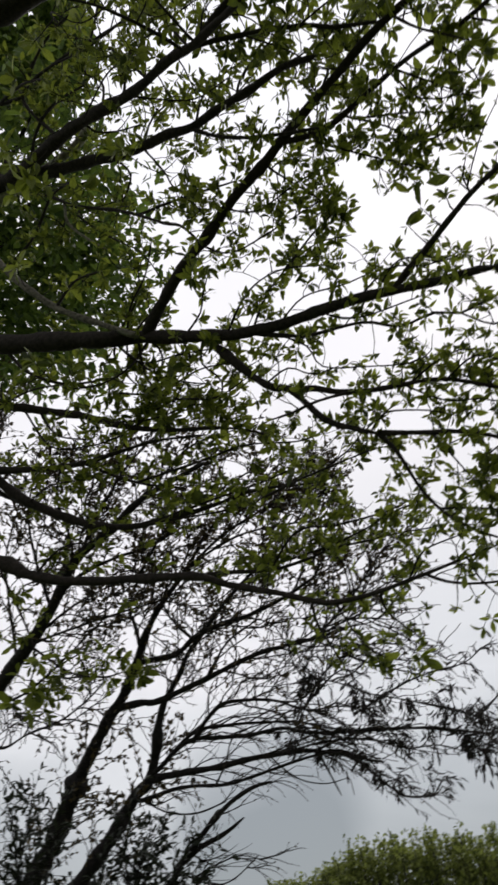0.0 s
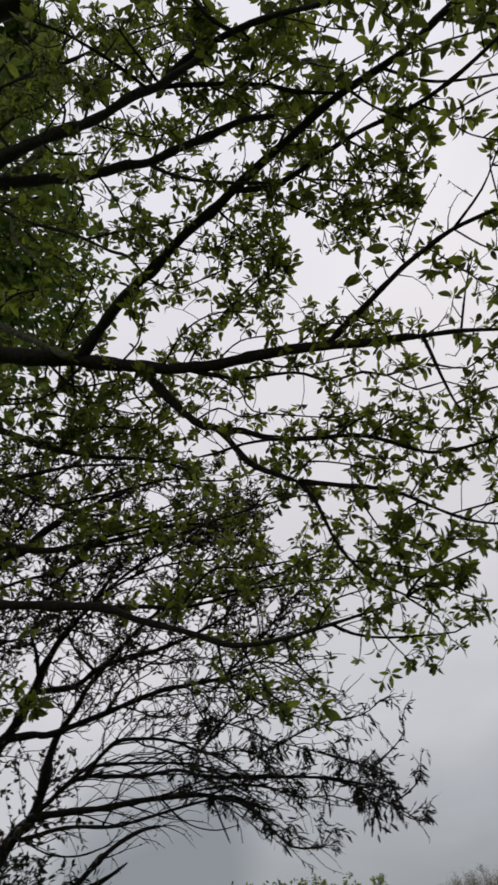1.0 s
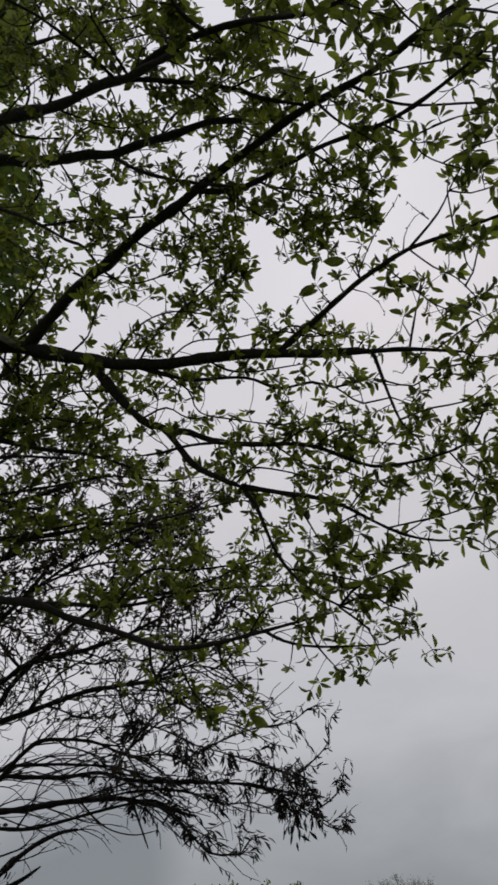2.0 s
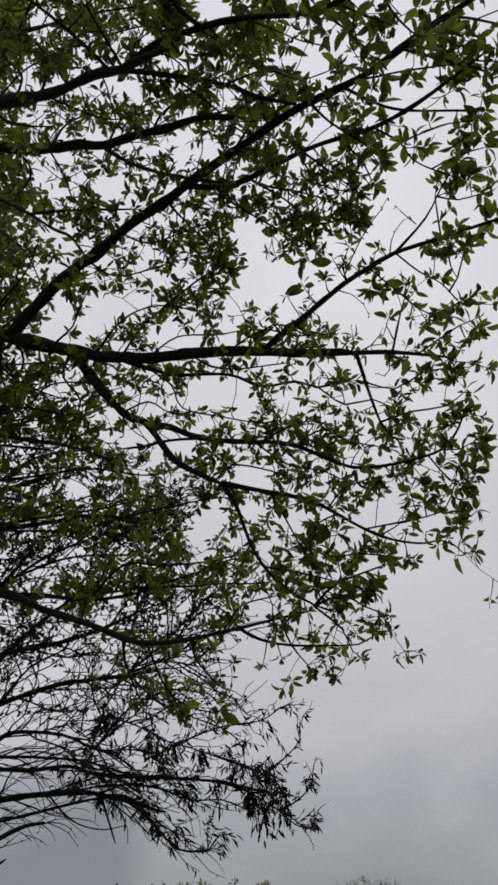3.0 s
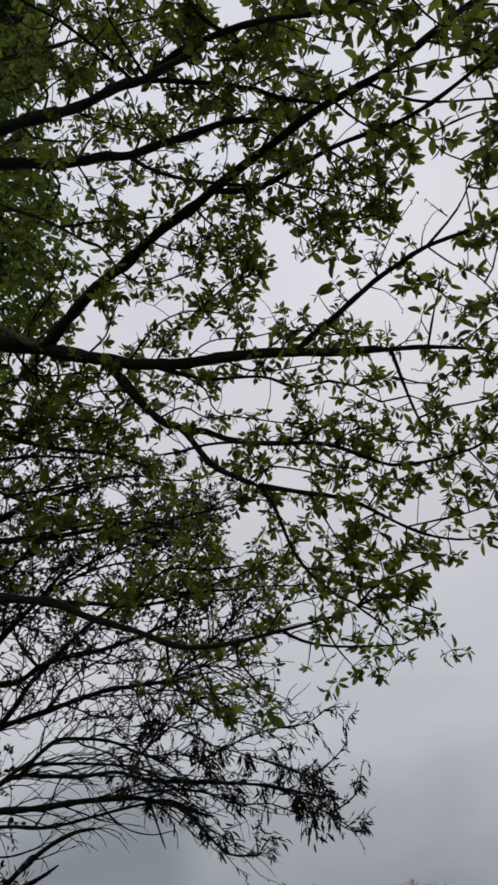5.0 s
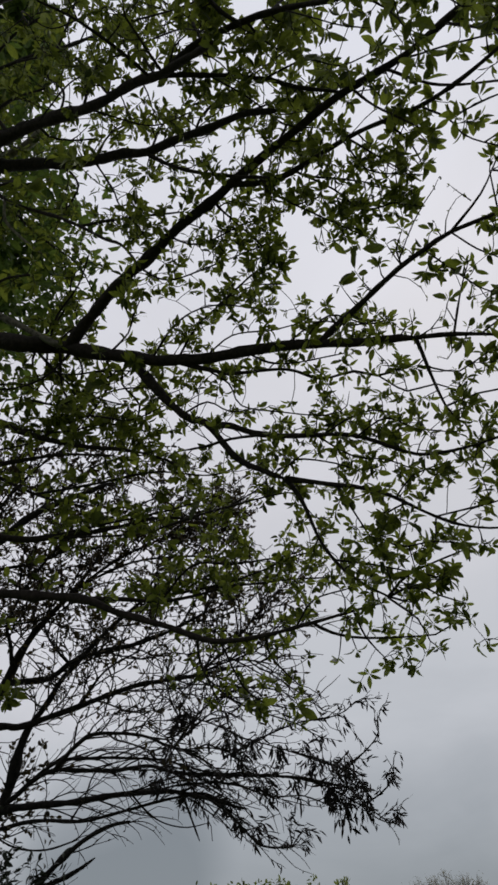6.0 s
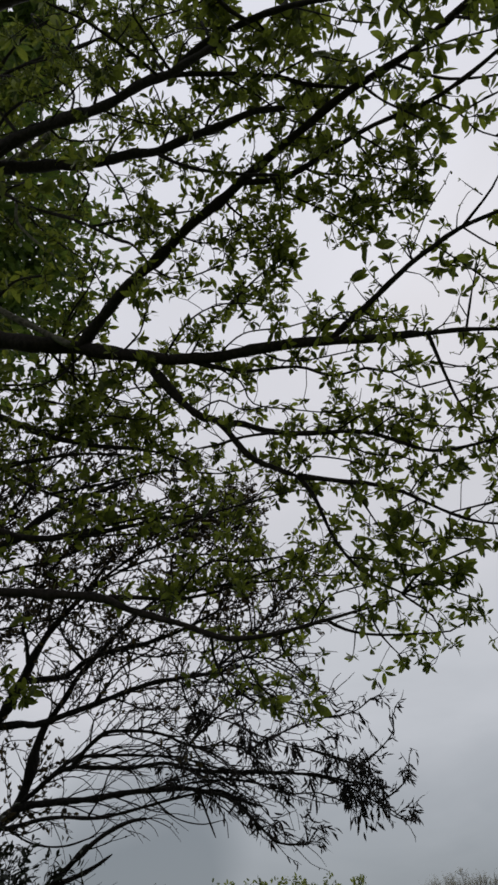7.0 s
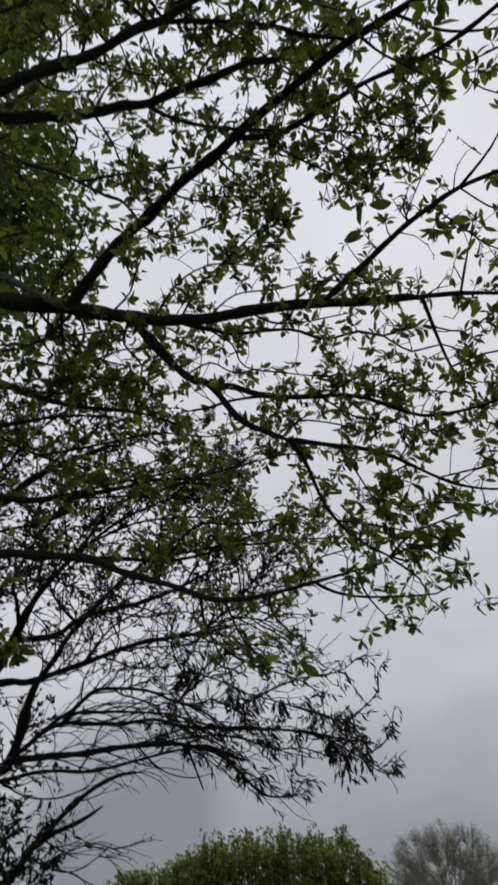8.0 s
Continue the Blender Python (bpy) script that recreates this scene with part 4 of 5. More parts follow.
def leafy(line, rad, spacing, reach):
    """Side shoots with stars of young leaves along a bough; the leaves low overhead are larger."""
    run = np.r_[0, np.cumsum(np.linalg.norm(np.diff(line, axis=0), axis=1))]
    s = rng.uniform(0, spacing)
    while s < run[-1]:
        i = min(int(np.searchsorted(run, s)), len(line) - 2)
        tan = unit(line[i + 1] - line[i])
        side = unit(np.cross(tan, rng.normal(0, 1, 3)))
        if rad[i] > 0.009 and side @ np.array([0, 0.6, 1.0]) < 0.15:
            side = -side  # thick wood shoots from its upper side
        way = tan * rng.uniform(0.2, 0.9) + side + (np.array([0, 0.15, 0.5]) if rad[i] < 0.009 else np.array([0, 0.45, 0.8]))
        length = reach * rng.uniform(0.2, 1.0)
        sh = twig_line(line[i], way, length, rng.uniform(-0.05, 0.1), 6, 0.2)
        big = LEAF_LONG * (1.0 + 0.4 * min(1.0, max(0.0, (1.9 - line[i][1]) / 0.9)) * min(1.0, max(0.1, (line[i][0] + 0.5) / 0.8)))
        if line[i][0] < -0.7 and line[i][2] < 5.2:
            big *= 1.25
        r = min(0.0046, 0.55 * rad[i])
        last = 5 if not bare_here(sh[5]) else (3 if not bare_here(sh[3]) else 0)
        if last:
            grown.runs.append((sh[:last + 1], np.linspace(r, 0.0019, last + 1)))
            grown.whorl(sh[last], sh[last] - sh[last - 1], int(rng.integers(8, 12)), big, 0.92)
            for k in range(1, last):
                for _ in range(rng.poisson(0.42 + 3.1 * length / 5)):
                    small = shoot_line(sh[k], unit(sh[k] - sh[k - 1]) * 0.6 + unit(rng.normal(0, 1, 3)), rng.uniform(0.02, 0.09), 0.0, 3)
                    if not bare_here(small[-1]):
                        grown.runs.append((small, np.linspace(0.0026, 0.0017, 3)))
                        grown.whorl(small[-1], small[-1] - small[0], int(rng.integers(5, 9)), big * 0.97, 0.92)
        s += spacing * rng.uniform(0.5, 1.5)
    if rad[-1] < 0.012 and not in_gap(line[-1]):
        grown.whorl(line[-1], line[-1] - line[-2], 8, LEAF_LONG)


for r0, line, rad in boughs:
    deep = line[:, 1].mean()
    thin = 1.15 if deep > 2.9 else (1.0 if deep > 1.7 else 1.0 + 1.1 * (1.7 - deep))
    if line[:, 0].mean() > 0.75:
        thin *= 1.35 if line[:, 2].mean() < 4.2 else 2.6
    if line[:, 0].mean() < -1.0 and line[:, 2].mean() > 4.6:
        thin *= 1.85
    if line[:, 0].mean() < -0.8 and line[:, 2].mean() < 4.6:
        thin *= 0.95
    if line[:, 0].mean() < 0.2 and line[:, 2].mean() > 4.4:
        thin *= 0.88
    if line[:, 0].mean() < -0.5 and line[:, 2].mean() > 5.7:
        thin *= 1.12
    if line[:, 0].mean() > 0.35 and line[:, 2].mean() < 4.4:
        thin *= 1.35
    if line[:, 0].mean() < -0.7 and line[:, 2].mean() < 5.0:
        thin *= 1.3
    leafy(line, rad, (0.073 if r0 < 0.02 else 0.095) * thin, 0.26 if r0 < 0.02 else 0.38)
all_bough = np.vstack([line for _, line, _ in boughs])


def spray(x, y, z, count, long=0.0):
    """A larger tuft of leaves at the end of its own twig."""
    tip = np.array([x, y, z])
    near = all_bough[np.argmin(np.linalg.norm(all_bough - tip, axis=1))]
    k = np.linspace(0, 1, 6)[:, None]
    sh = near + (tip - near) * k + np.array([0, 0, -0.12]) * np.linalg.norm(tip - near) * k * (1 - k) * 4
    grown.runs.append((sh, np.linspace(0.004, 0.0018, 6)))
    grown.whorl(tip, sh[-1] - sh[-2], count, long or (0.115 if x < -1.5 and z > 4.5 else 0.085), 1.1)


spray(-1.932, 1.727, 5.952, 10)
spray(-1.871, 1.823, 5.856, 10)
spray(-1.944, 1.659, 6.029, 9)
spray(-1.787, 1.774, 5.940, 9)
spray(-1.949, 1.861, 5.787, 9)
spray(-2.122, 2.199, 5.491, 9)
spray(-1.818, 2.375, 5.372, 8)
spray(-2.080, 2.495, 4.834, 8)
spray(-2.259, 2.537, 4.730, 8)
spray(-1.078, 1.830, 5.770, 8)
spray(-1.159, 1.835, 5.739, 6)
spray(-1.129, 2.534, 4.441, 8)
spray(-1.219, 2.572, 4.368, 7)
spray(-1.505, 1.979, 5.780, 7)
spray(-1.582, 1.347, 6.668, 7)
spray(-1.610, 1.559, 6.407, 6)
spray(-0.919, 1.405, 6.007, 6)
spray(-1.833, 3.808, 3.187, 6)
spray(-2.292, 3.818, 3.195, 6)
spray(-2.757, 3.620, 3.449, 6)
spray(-2.074, 3.710, 3.231, 8)
spray(-1.972, 3.792, 3.164, 8)
spray(-1.899, 3.852, 3.115, 7)
spray(-2.663, 3.834, 3.064, 8)
spray(-2.484, 3.793, 3.167, 7)
spray(-2.712, 3.669, 3.245, 7)
spray(-2.589, 3.895, 3.013, 6)
spray(-0.495, 2.920, 3.539, 7)
spray(-0.538, 2.879, 3.733, 7)
spray(-1.364, 2.641, 4.500, 8)
spray(-1.147, 2.674, 4.463, 8)
spray(-1.374, 3.205, 4.165, 7)
spray(-0.519, 3.290, 3.768, 7)
spray(0.604, 0.859, 4.551, 5)
spray(0.869, 0.869, 4.389, 5)
spray(0.511, 2.794, 3.122, 8)
spray(0.486, 2.547, 3.249, 6)
spray(-1.374, 3.144, 4.216, 15, 0.091)
spray(-1.325, 3.399, 4.054, 15, 0.096)
spray(-1.561, 3.480, 4.052, 14, 0.091)
spray(-1.561, 3.178, 4.272, 13, 0.086)
spray(-0.539, 3.341, 3.798, 14, 0.091)
spray(-0.432, 3.414, 3.687, 13, 0.086)
spray(-0.414, 3.741, 2.959, 15, 0.091)
spray(-0.339, 3.795, 2.945, 10, 0.094)
spray(-0.134, 3.852, 2.911, 11, 0.094)
spray(-0.244, 3.722, 3.022, 10, 0.088)
spray(-1.907, 3.906, 3.195, 15, 0.091)
spray(-2.132, 3.730, 3.324, 9, 0.095)
spray(-2.027, 3.810, 3.274, 9, 0.095)
spray(-2.228, 3.683, 3.308, 8, 0.090)
spray(-2.430, 3.728, 3.211, 14, 0.086)
spray(-2.526, 3.629, 3.291, 9, 0.095)
spray(-2.571, 3.676, 3.112, 10, 0.095)
spray(-2.689, 3.620, 3.046, 9, 0.095)
spray(-2.594, 3.708, 2.994, 9, 0.095)
spray(-2.551, 3.295, 3.623, 9, 0.095)
spray(-1.843, 3.521, 3.499, 13, 0.086)
spray(-0.068, 3.504, 3.442, 7, 0.075)
spray(0.360, 3.430, 2.947, 9, 0.075)
spray(0.114, 3.418, 2.990, 7, 0.070)
spray(0.222, 3.381, 3.009, 6, 0.065)
spray(0.446, 2.827, 3.217, 8, 0.075)
spray(0.575, 2.926, 3.211, 9, 0.080)
spray(0.507, 3.001, 3.135, 9, 0.085)
spray(0.621, 3.003, 3.091, 8, 0.080)
spray(0.580, 2.770, 3.227, 8, 0.070)
spray(0.645, 2.948, 3.151, 8, 0.080)
spray(0.409, 2.987, 3.203, 7, 0.075)
spray(0.467, 2.683, 3.348, 7, 0.086)
spray(0.411, 2.699, 3.269, 4, 0.085)
spray(0.751, 2.711, 3.198, 9, 0.086)
spray(0.723, 3.246, 3.062, 10, 0.070)
spray(0.730, 3.009, 3.035, 8, 0.060)
spray(0.599, 3.219, 2.921, 6, 0.060)
spray(0.408, 1.894, 4.279, 6, 0.085)
spray(0.440, 1.945, 4.226, 6, 0.080)
spray(0.342, 1.984, 4.306, 6, 0.075)
spray(0.551, 1.757, 4.270, 5, 0.085)
spray(0.459, 2.061, 4.173, 7, 0.070)
spray(0.109, 2.090, 4.754, 8, 0.065)
spray(0.068, 2.150, 4.717, 7, 0.065)
spray(-0.351, 2.042, 4.481, 9, 0.070)
spray(-0.090, 2.254, 4.684, 7, 0.070)
spray(-0.779, 2.299, 4.714, 4, 0.100)
spray(-0.781, 1.867, 5.514, 6, 0.090)
spray(-0.389, 1.853, 5.094, 8, 0.080)
spray(0.725, 1.726, 4.528, 9, 0.075)
spray(0.686, 1.691, 4.612, 8, 0.080)
spray(0.352, 1.969, 4.667, 8, 0.075)
spray(0.464, 1.856, 4.614, 8, 0.075)
spray(0.595, 1.796, 4.555, 8, 0.075)
spray(0.741, 1.849, 4.105, 8, 0.080)
spray(0.838, 1.757, 4.032, 8, 0.080)
spray(0.820, 2.089, 3.773, 6, 0.090)
spray(0.147, 2.335, 4.145, 7, 0.060)
spray(-0.727, 2.695, 4.465, 8, 0.070)
spray(-0.576, 2.722, 4.204, 7, 0.075)
spray(-1.707, 3.032, 4.464, 8, 0.080)
spray(-1.391, 2.991, 4.473, 8, 0.085)
spray(-1.023, 2.960, 4.406, 8, 0.080)
spray(-1.648, 1.969, 5.871, 8, 0.100)
spray(-1.485, 1.990, 5.784, 8, 0.100)
spray(-1.263, 1.848, 5.941, 11, 0.098)
spray(-1.088, 1.838, 5.781, 10, 0.098)
spray(-0.028, 1.157, 5.176, 8, 0.090)
spray(0.259, 1.572, 5.508, 7, 0.100)
spray(0.817, 1.292, 4.826, 7, 0.098)
spray(0.663, 1.345, 4.969, 7, 0.098)
spray(0.651, 1.177, 5.073, 6, 0.100)
spray(0.122, 2.921, 3.471, 6, 0.070)
spray(0.250, 2.976, 3.350, 6, 0.070)
spray(0.834, 2.464, 3.514, 8, 0.070)
spray(0.679, 2.538, 3.496, 8, 0.070)
spray(0.497, 2.437, 3.808, 8, 0.060)
spray(0.365, 2.506, 3.857, 8, 0.060)
spray(-1.649, 1.415, 5.328, 11, 0.098)
spray(-1.607, 1.578, 5.281, 11, 0.098)
spray(-1.709, 1.607, 5.224, 10, 0.098)
spray(-1.545, 1.629, 5.285, 9, 0.098)
spray(-1.360, 1.111, 5.861, 8, 0.100)
spray(-1.361, 1.319, 5.693, 8, 0.098)
spray(-1.056, 1.090, 5.843, 10, 0.098)
spray(-1.546, 1.219, 5.771, 8, 0.100)
spray(-1.037, 1.629, 5.340, 12, 0.098)
spray(-0.916, 1.635, 5.367, 11, 0.098)
spray(-1.500, 1.861, 5.546, 8, 0.100)
spray(-1.457, 2.254, 5.106, 9, 0.100)
spray(-1.684, 2.205, 5.039, 8, 0.100)
spray(-1.936, 1.997, 5.163, 8, 0.100)
spray(-1.831, 2.190, 4.435, 9, 0.100)
spray(-1.022, 2.536, 4.401, 9, 0.090)
spray(-1.134, 2.542, 4.355, 9, 0.090)
spray(0.897, 2.481, 3.320, 6, 0.075)
spray(0.961, 2.478, 3.291, 6, 0.070)
spray(1.062, 2.387, 3.270, 9, 0.068)
spray(1.102, 2.403, 3.220, 8, 0.068)
spray(1.046, 2.440, 3.240, 7, 0.068)
spray(1.085, 2.451, 3.118, 5, 0.085)
spray(1.049, 2.512, 3.062, 7, 0.065)
spray(0.991, 2.539, 3.077, 5, 0.070)
spray(0.938, 2.566, 3.147, 5, 0.070)
spray(0.816, 2.596, 3.245, 5, 0.080)
spray(0.894, 2.564, 3.216, 4, 0.080)
spray(1.042, 2.295, 3.406, 9, 0.070)
spray(1.059, 2.342, 3.334, 6, 0.065)
spray(1.118, 2.230, 3.408, 9, 0.080)
spray(1.103, 2.067, 3.602, 8, 0.065)
spray(1.042, 2.184, 3.571, 6, 0.050)
spray(1.016, 2.273, 3.514, 6, 0.060)
spray(0.944, 2.266, 3.558, 6, 0.060)
spray(0.974, 1.887, 3.804, 10, 0.080)
spray(0.995, 1.969, 3.736, 9, 0.075)
spray(0.944, 2.022, 3.724, 8, 0.070)
spray(1.115, 1.932, 3.667, 8, 0.070)
spray(1.078, 1.874, 3.753, 7, 0.065)
spray(1.144, 1.809, 3.746, 7, 0.065)
spray(0.864, 2.105, 3.705, 5, 0.080)
spray(1.001, 1.797, 3.839, 7, 0.070)
spray(0.933, 1.850, 3.852, 8, 0.070)
spray(0.808, 2.429, 3.435, 5, 0.085)
spray(0.841, 2.454, 3.385, 5, 0.065)
grown.finish(tree, OVAL, TWIG, LEAF, "fine dark twigs", "young green leaves in star-shaped tufts",
             single=lambda p: p[0] > 0.55 and p[1] < 1.9)

# ---- the willow behind it ----
willow = thing("willow_tree", (-4.584, 6.343, 0.000), "leaning willow with dark stems, arching branches and narrow leaves", "tree")
stems = []


def stem(key, on, r0, r1, *pts, twiggy=1.0):
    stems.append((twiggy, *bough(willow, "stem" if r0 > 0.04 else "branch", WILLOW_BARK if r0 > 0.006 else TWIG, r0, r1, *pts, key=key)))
    grows_on.append((key, on))


stem("V1", "W1", 0.0175, 0.0070, (-2.291, 5.228, 4.438), (-1.771, 5.095, 4.782), (-1.237, 5.071, 5.001), (-0.714, 5.078, 5.180))
stem("V3", "W4", 0.0180, 0.0072, (-2.975, 4.702, 4.729), (-2.709, 4.589, 5.123), (-2.388, 4.501, 5.502), (-2.030, 4.489, 5.801))
stem("V4", "W4", 0.0180, 0.0072, (-3.362, 4.931, 4.380), (-3.436, 4.653, 4.852), (-3.434, 4.459, 5.248), (-3.273, 4.308, 5.642))
stem("V5", "W4", 0.0180, 0.0071, (-2.598, 4.630, 4.899), (-2.114, 4.558, 5.255), (-1.756, 4.534, 5.532), (-1.325, 4.637, 5.679))
stem("V7", "W1", 0.0131, 0.0064, (-0.955, 5.183, 3.703), (-0.624, 5.218, 3.997), (-0.380, 5.254, 4.279))
stem("V9", "W1", 0.0142, 0.0071, (-2.358, 4.860, 4.627), (-2.114, 4.821, 4.906), (-1.723, 4.858, 5.138), (-1.267, 4.911, 5.370))
stem("V10", "W1", 0.0142, 0.0070, (-2.062, 5.156, 4.637), (-1.558, 5.141, 4.813), (-1.126, 5.218, 4.867), (-0.758, 5.314, 4.885))
stem("V11", "W4", 0.0142, 0.0071, (-3.169, 4.811, 4.561), (-2.881, 4.725, 4.870), (-2.871, 4.544, 5.206), (-2.614, 4.474, 5.484))
stem("V12", "W4", 0.0144, 0.0072, (-3.805, 5.136, 4.045), (-3.800, 4.750, 4.807), (-3.705, 4.611, 5.150))
stem("V13", "W4", 0.0142, 0.0071, (-3.590, 5.050, 4.193), (-3.255, 5.047, 4.401), (-2.992, 5.089, 4.534), (-2.619, 5.164, 4.661))
stem("W1", "", 0.2013, 0.0129, (-4.584, 6.343, 0.000), (-4.329, 6.293, 1.049), (-4.234, 6.243, 2.097), (-3.734, 5.990, 2.707), (-3.477, 5.827, 3.061), (-3.096, 5.644, 3.497), (-2.895, 5.567, 3.696), (-2.699, 5.440, 3.962), (-2.574, 5.346, 4.149), (-2.428, 5.274, 4.314), (-2.058, 5.155, 4.641), (-1.870, 5.061, 4.851))
stem("W1b", "W1", 0.0338, 0.0120, (-3.002, 5.608, 3.590), (-2.721, 5.568, 3.589), (-2.487, 5.543, 3.576), (-1.585, 5.296, 3.696), (-1.266, 5.233, 3.709), (-0.961, 5.187, 3.704), (-0.659, 5.125, 3.715))
stem("W1c", "W1", 0.0305, 0.0124, (-2.727, 5.458, 3.924), (-2.326, 5.429, 3.912), (-2.115, 5.326, 3.981), (-1.927, 5.266, 4.010), (-1.529, 5.194, 4.029), (-1.187, 5.103, 4.073), (-0.845, 4.980, 4.149))
stem("W1d", "W2", 0.0271, 0.0098, (-2.466, 5.566, 3.591), (-2.281, 5.453, 3.755), (-2.160, 5.366, 3.884), (-1.719, 5.167, 4.194), (-1.464, 5.077, 4.344), (-1.266, 4.994, 4.480))
stem("W1e", "W1", 0.0206, 0.0102, (-2.659, 5.410, 4.022), (-2.645, 5.251, 4.183), (-2.648, 5.129, 4.302), (-2.536, 5.004, 4.449), (-2.358, 4.860, 4.627))
stem("W1f", "W2", 0.0138, 0.0067, (-2.075, 5.328, 3.946), (-2.219, 5.186, 4.095), (-2.278, 5.066, 4.249), (-2.165, 4.932, 4.442))
stem("W1g", "W1", 0.0131, 0.0062, (-2.006, 5.415, 3.638), (-1.867, 5.286, 3.747), (-1.687, 5.161, 3.843), (-1.388, 5.042, 3.911))
stem("W2", "", 0.1718, 0.0307, (-4.051, 6.124, 0.000), (-3.796, 6.074, 1.022), (-3.701, 6.024, 2.044), (-3.458, 5.973, 2.302), (-3.126, 5.913, 2.625), (-2.886, 5.843, 2.891), (-2.727, 5.823, 3.023), (-2.539, 5.601, 3.492), (-2.455, 5.560, 3.606))
stem("W2b", "W2", 0.0347, 0.0095, (-2.761, 5.827, 2.995), (-2.415, 5.746, 2.987), (-2.076, 5.673, 2.969), (-1.739, 5.582, 2.967), (-1.433, 5.510, 2.948), (-1.143, 5.452, 2.913), (-0.631, 5.413, 2.747))
stem("W2c", "W2", 0.0215, 0.0085, (-2.726, 5.822, 3.025), (-2.287, 5.571, 3.182), (-2.012, 5.527, 3.165), (-1.696, 5.492, 3.124), (-1.391, 5.429, 3.118), (-1.118, 5.427, 3.038), (-0.406, 5.340, 2.936), (-0.161, 5.312, 2.889), (0.141, 5.299, 2.798))
stem("W2d", "W2", 0.0190, 0.0060, (-2.880, 5.842, 2.896), (-2.770, 5.738, 2.824), (-2.367, 5.628, 2.850), (-1.948, 5.572, 2.804), (-1.729, 5.513, 2.813), (-1.169, 5.338, 2.852), (-0.942, 5.298, 2.830), (-0.753, 5.324, 2.709), (-0.652, 5.352, 2.604), (-0.514, 5.376, 2.496), (-0.295, 5.334, 2.467), twiggy=0.3)
stem("W2e", "W2", 0.0205, 0.0088, (-2.222, 5.560, 3.177), (-2.013, 5.414, 3.307), (-1.828, 5.332, 3.369), (-1.434, 5.322, 3.320), (-1.215, 5.359, 3.225), (-0.991, 5.368, 3.167))
stem("W2f", "W2", 0.0095, 0.0061, (-2.770, 5.738, 2.824), (-2.536, 5.780, 2.705), (-2.288, 5.798, 2.675), (-2.017, 5.752, 2.717), twiggy=0.3)
stem("W2g", "W2", 0.0175, 0.0080, (-2.561, 5.731, 3.082), (-2.218, 5.532, 3.230), (-1.887, 5.471, 3.231), (-1.289, 5.420, 3.151), (-1.068, 5.433, 3.066))
stem("W2h", "W2", 0.0095, 0.0046, (-2.040, 5.584, 2.814), (-1.914, 5.505, 2.956), (-1.831, 5.435, 3.102), (-1.685, 5.455, 3.172), twiggy=0.3)
stem("W3", "W2", 0.0438, 0.0130, (-3.439, 5.969, 2.320), (-3.035, 6.109, 1.985), (-2.583, 5.885, 2.206), (-2.418, 5.754, 2.332), (-1.978, 5.486, 2.592), (-1.693, 5.373, 2.702), (-1.495, 5.345, 2.725), twiggy=0.35)
stem("W3b", "W2", 0.0287, 0.0099, (-2.420, 5.756, 2.330), (-2.256, 5.694, 2.397), (-1.984, 5.617, 2.473), (-1.805, 5.549, 2.547), twiggy=0.3)
stem("W3c", "W2", 0.0090, 0.0043, (-2.314, 5.716, 2.374), (-2.181, 5.740, 2.297), (-2.038, 5.754, 2.234), twiggy=0.3)
stem("W3d", "W2", 0.0090, 0.0043, (-2.470, 5.795, 2.292), (-2.503, 6.040, 2.275), (-2.258, 6.047, 2.183), (-2.053, 5.981, 2.203), (-1.781, 5.806, 2.320), twiggy=0.3)
stem("W3e", "W2", 0.0075, 0.0043, (-2.434, 6.042, 2.249), (-2.150, 5.955, 2.322), (-1.941, 5.877, 2.338), (-1.702, 5.862, 2.256), twiggy=0.3)
stem("W4", "", 0.2000, 0.0200, (-5.628, 5.924, 0.000), (-5.298, 5.824, 1.539), (-5.128, 5.724, 3.079), (-4.528, 5.445, 3.530), (-4.024, 5.238, 3.880), (-3.803, 5.136, 4.046), (-3.591, 5.050, 4.192), (-3.365, 4.933, 4.377), (-3.166, 4.809, 4.564), (-2.975, 4.702, 4.730), (-2.601, 4.631, 4.897), (-2.279, 4.546, 5.069), (-1.640, 4.503, 5.268))
stem("W4b", "W4", 0.0206, 0.0100, (-3.288, 4.885, 4.449), (-3.013, 4.795, 4.579), (-2.654, 4.762, 4.651), (-2.315, 4.763, 4.684), (-1.902, 4.710, 4.785))
stem("W4c", "W4", 0.0175, 0.0068, (-3.037, 4.737, 4.676), (-3.005, 4.518, 4.911), (-3.013, 4.285, 5.149), (-2.874, 4.103, 5.372))
stem("W4d", "W4", 0.0135, 0.0067, (-3.668, 5.081, 4.139), (-3.301, 5.061, 4.191), (-2.606, 5.046, 4.257), (-2.217, 5.051, 4.284))
stem("W4e", "W4", 0.0135, 0.0067, (-4.057, 5.252, 3.857), (-3.874, 5.235, 3.723), (-3.506, 5.181, 3.846), (-2.790, 4.968, 4.210))
stem("W4f", "W4", 0.0135, 0.0067, (-4.428, 5.405, 3.599), (-4.085, 5.461, 3.390), (-3.789, 5.443, 3.462), (-3.445, 5.437, 3.528), (-3.134, 5.371, 3.657), (-2.933, 5.296, 3.776), twiggy=0.3)
stem("W5", "W2", 0.0085, 0.0039, (-0.715, 5.293, 3.107), (-0.461, 5.183, 3.174), (-0.180, 5.065, 3.214), (0.116, 4.979, 3.214), (0.255, 4.883, 3.257), (0.361, 4.821, 3.276))
stem("W6", "W2", 0.0085, 0.0040, (-1.146, 5.554, 3.462), (-1.053, 4.957, 3.321), (-0.808, 5.002, 3.247), (-0.580, 5.069, 3.141), (-0.346, 5.111, 3.070), (0.133, 5.215, 2.896))
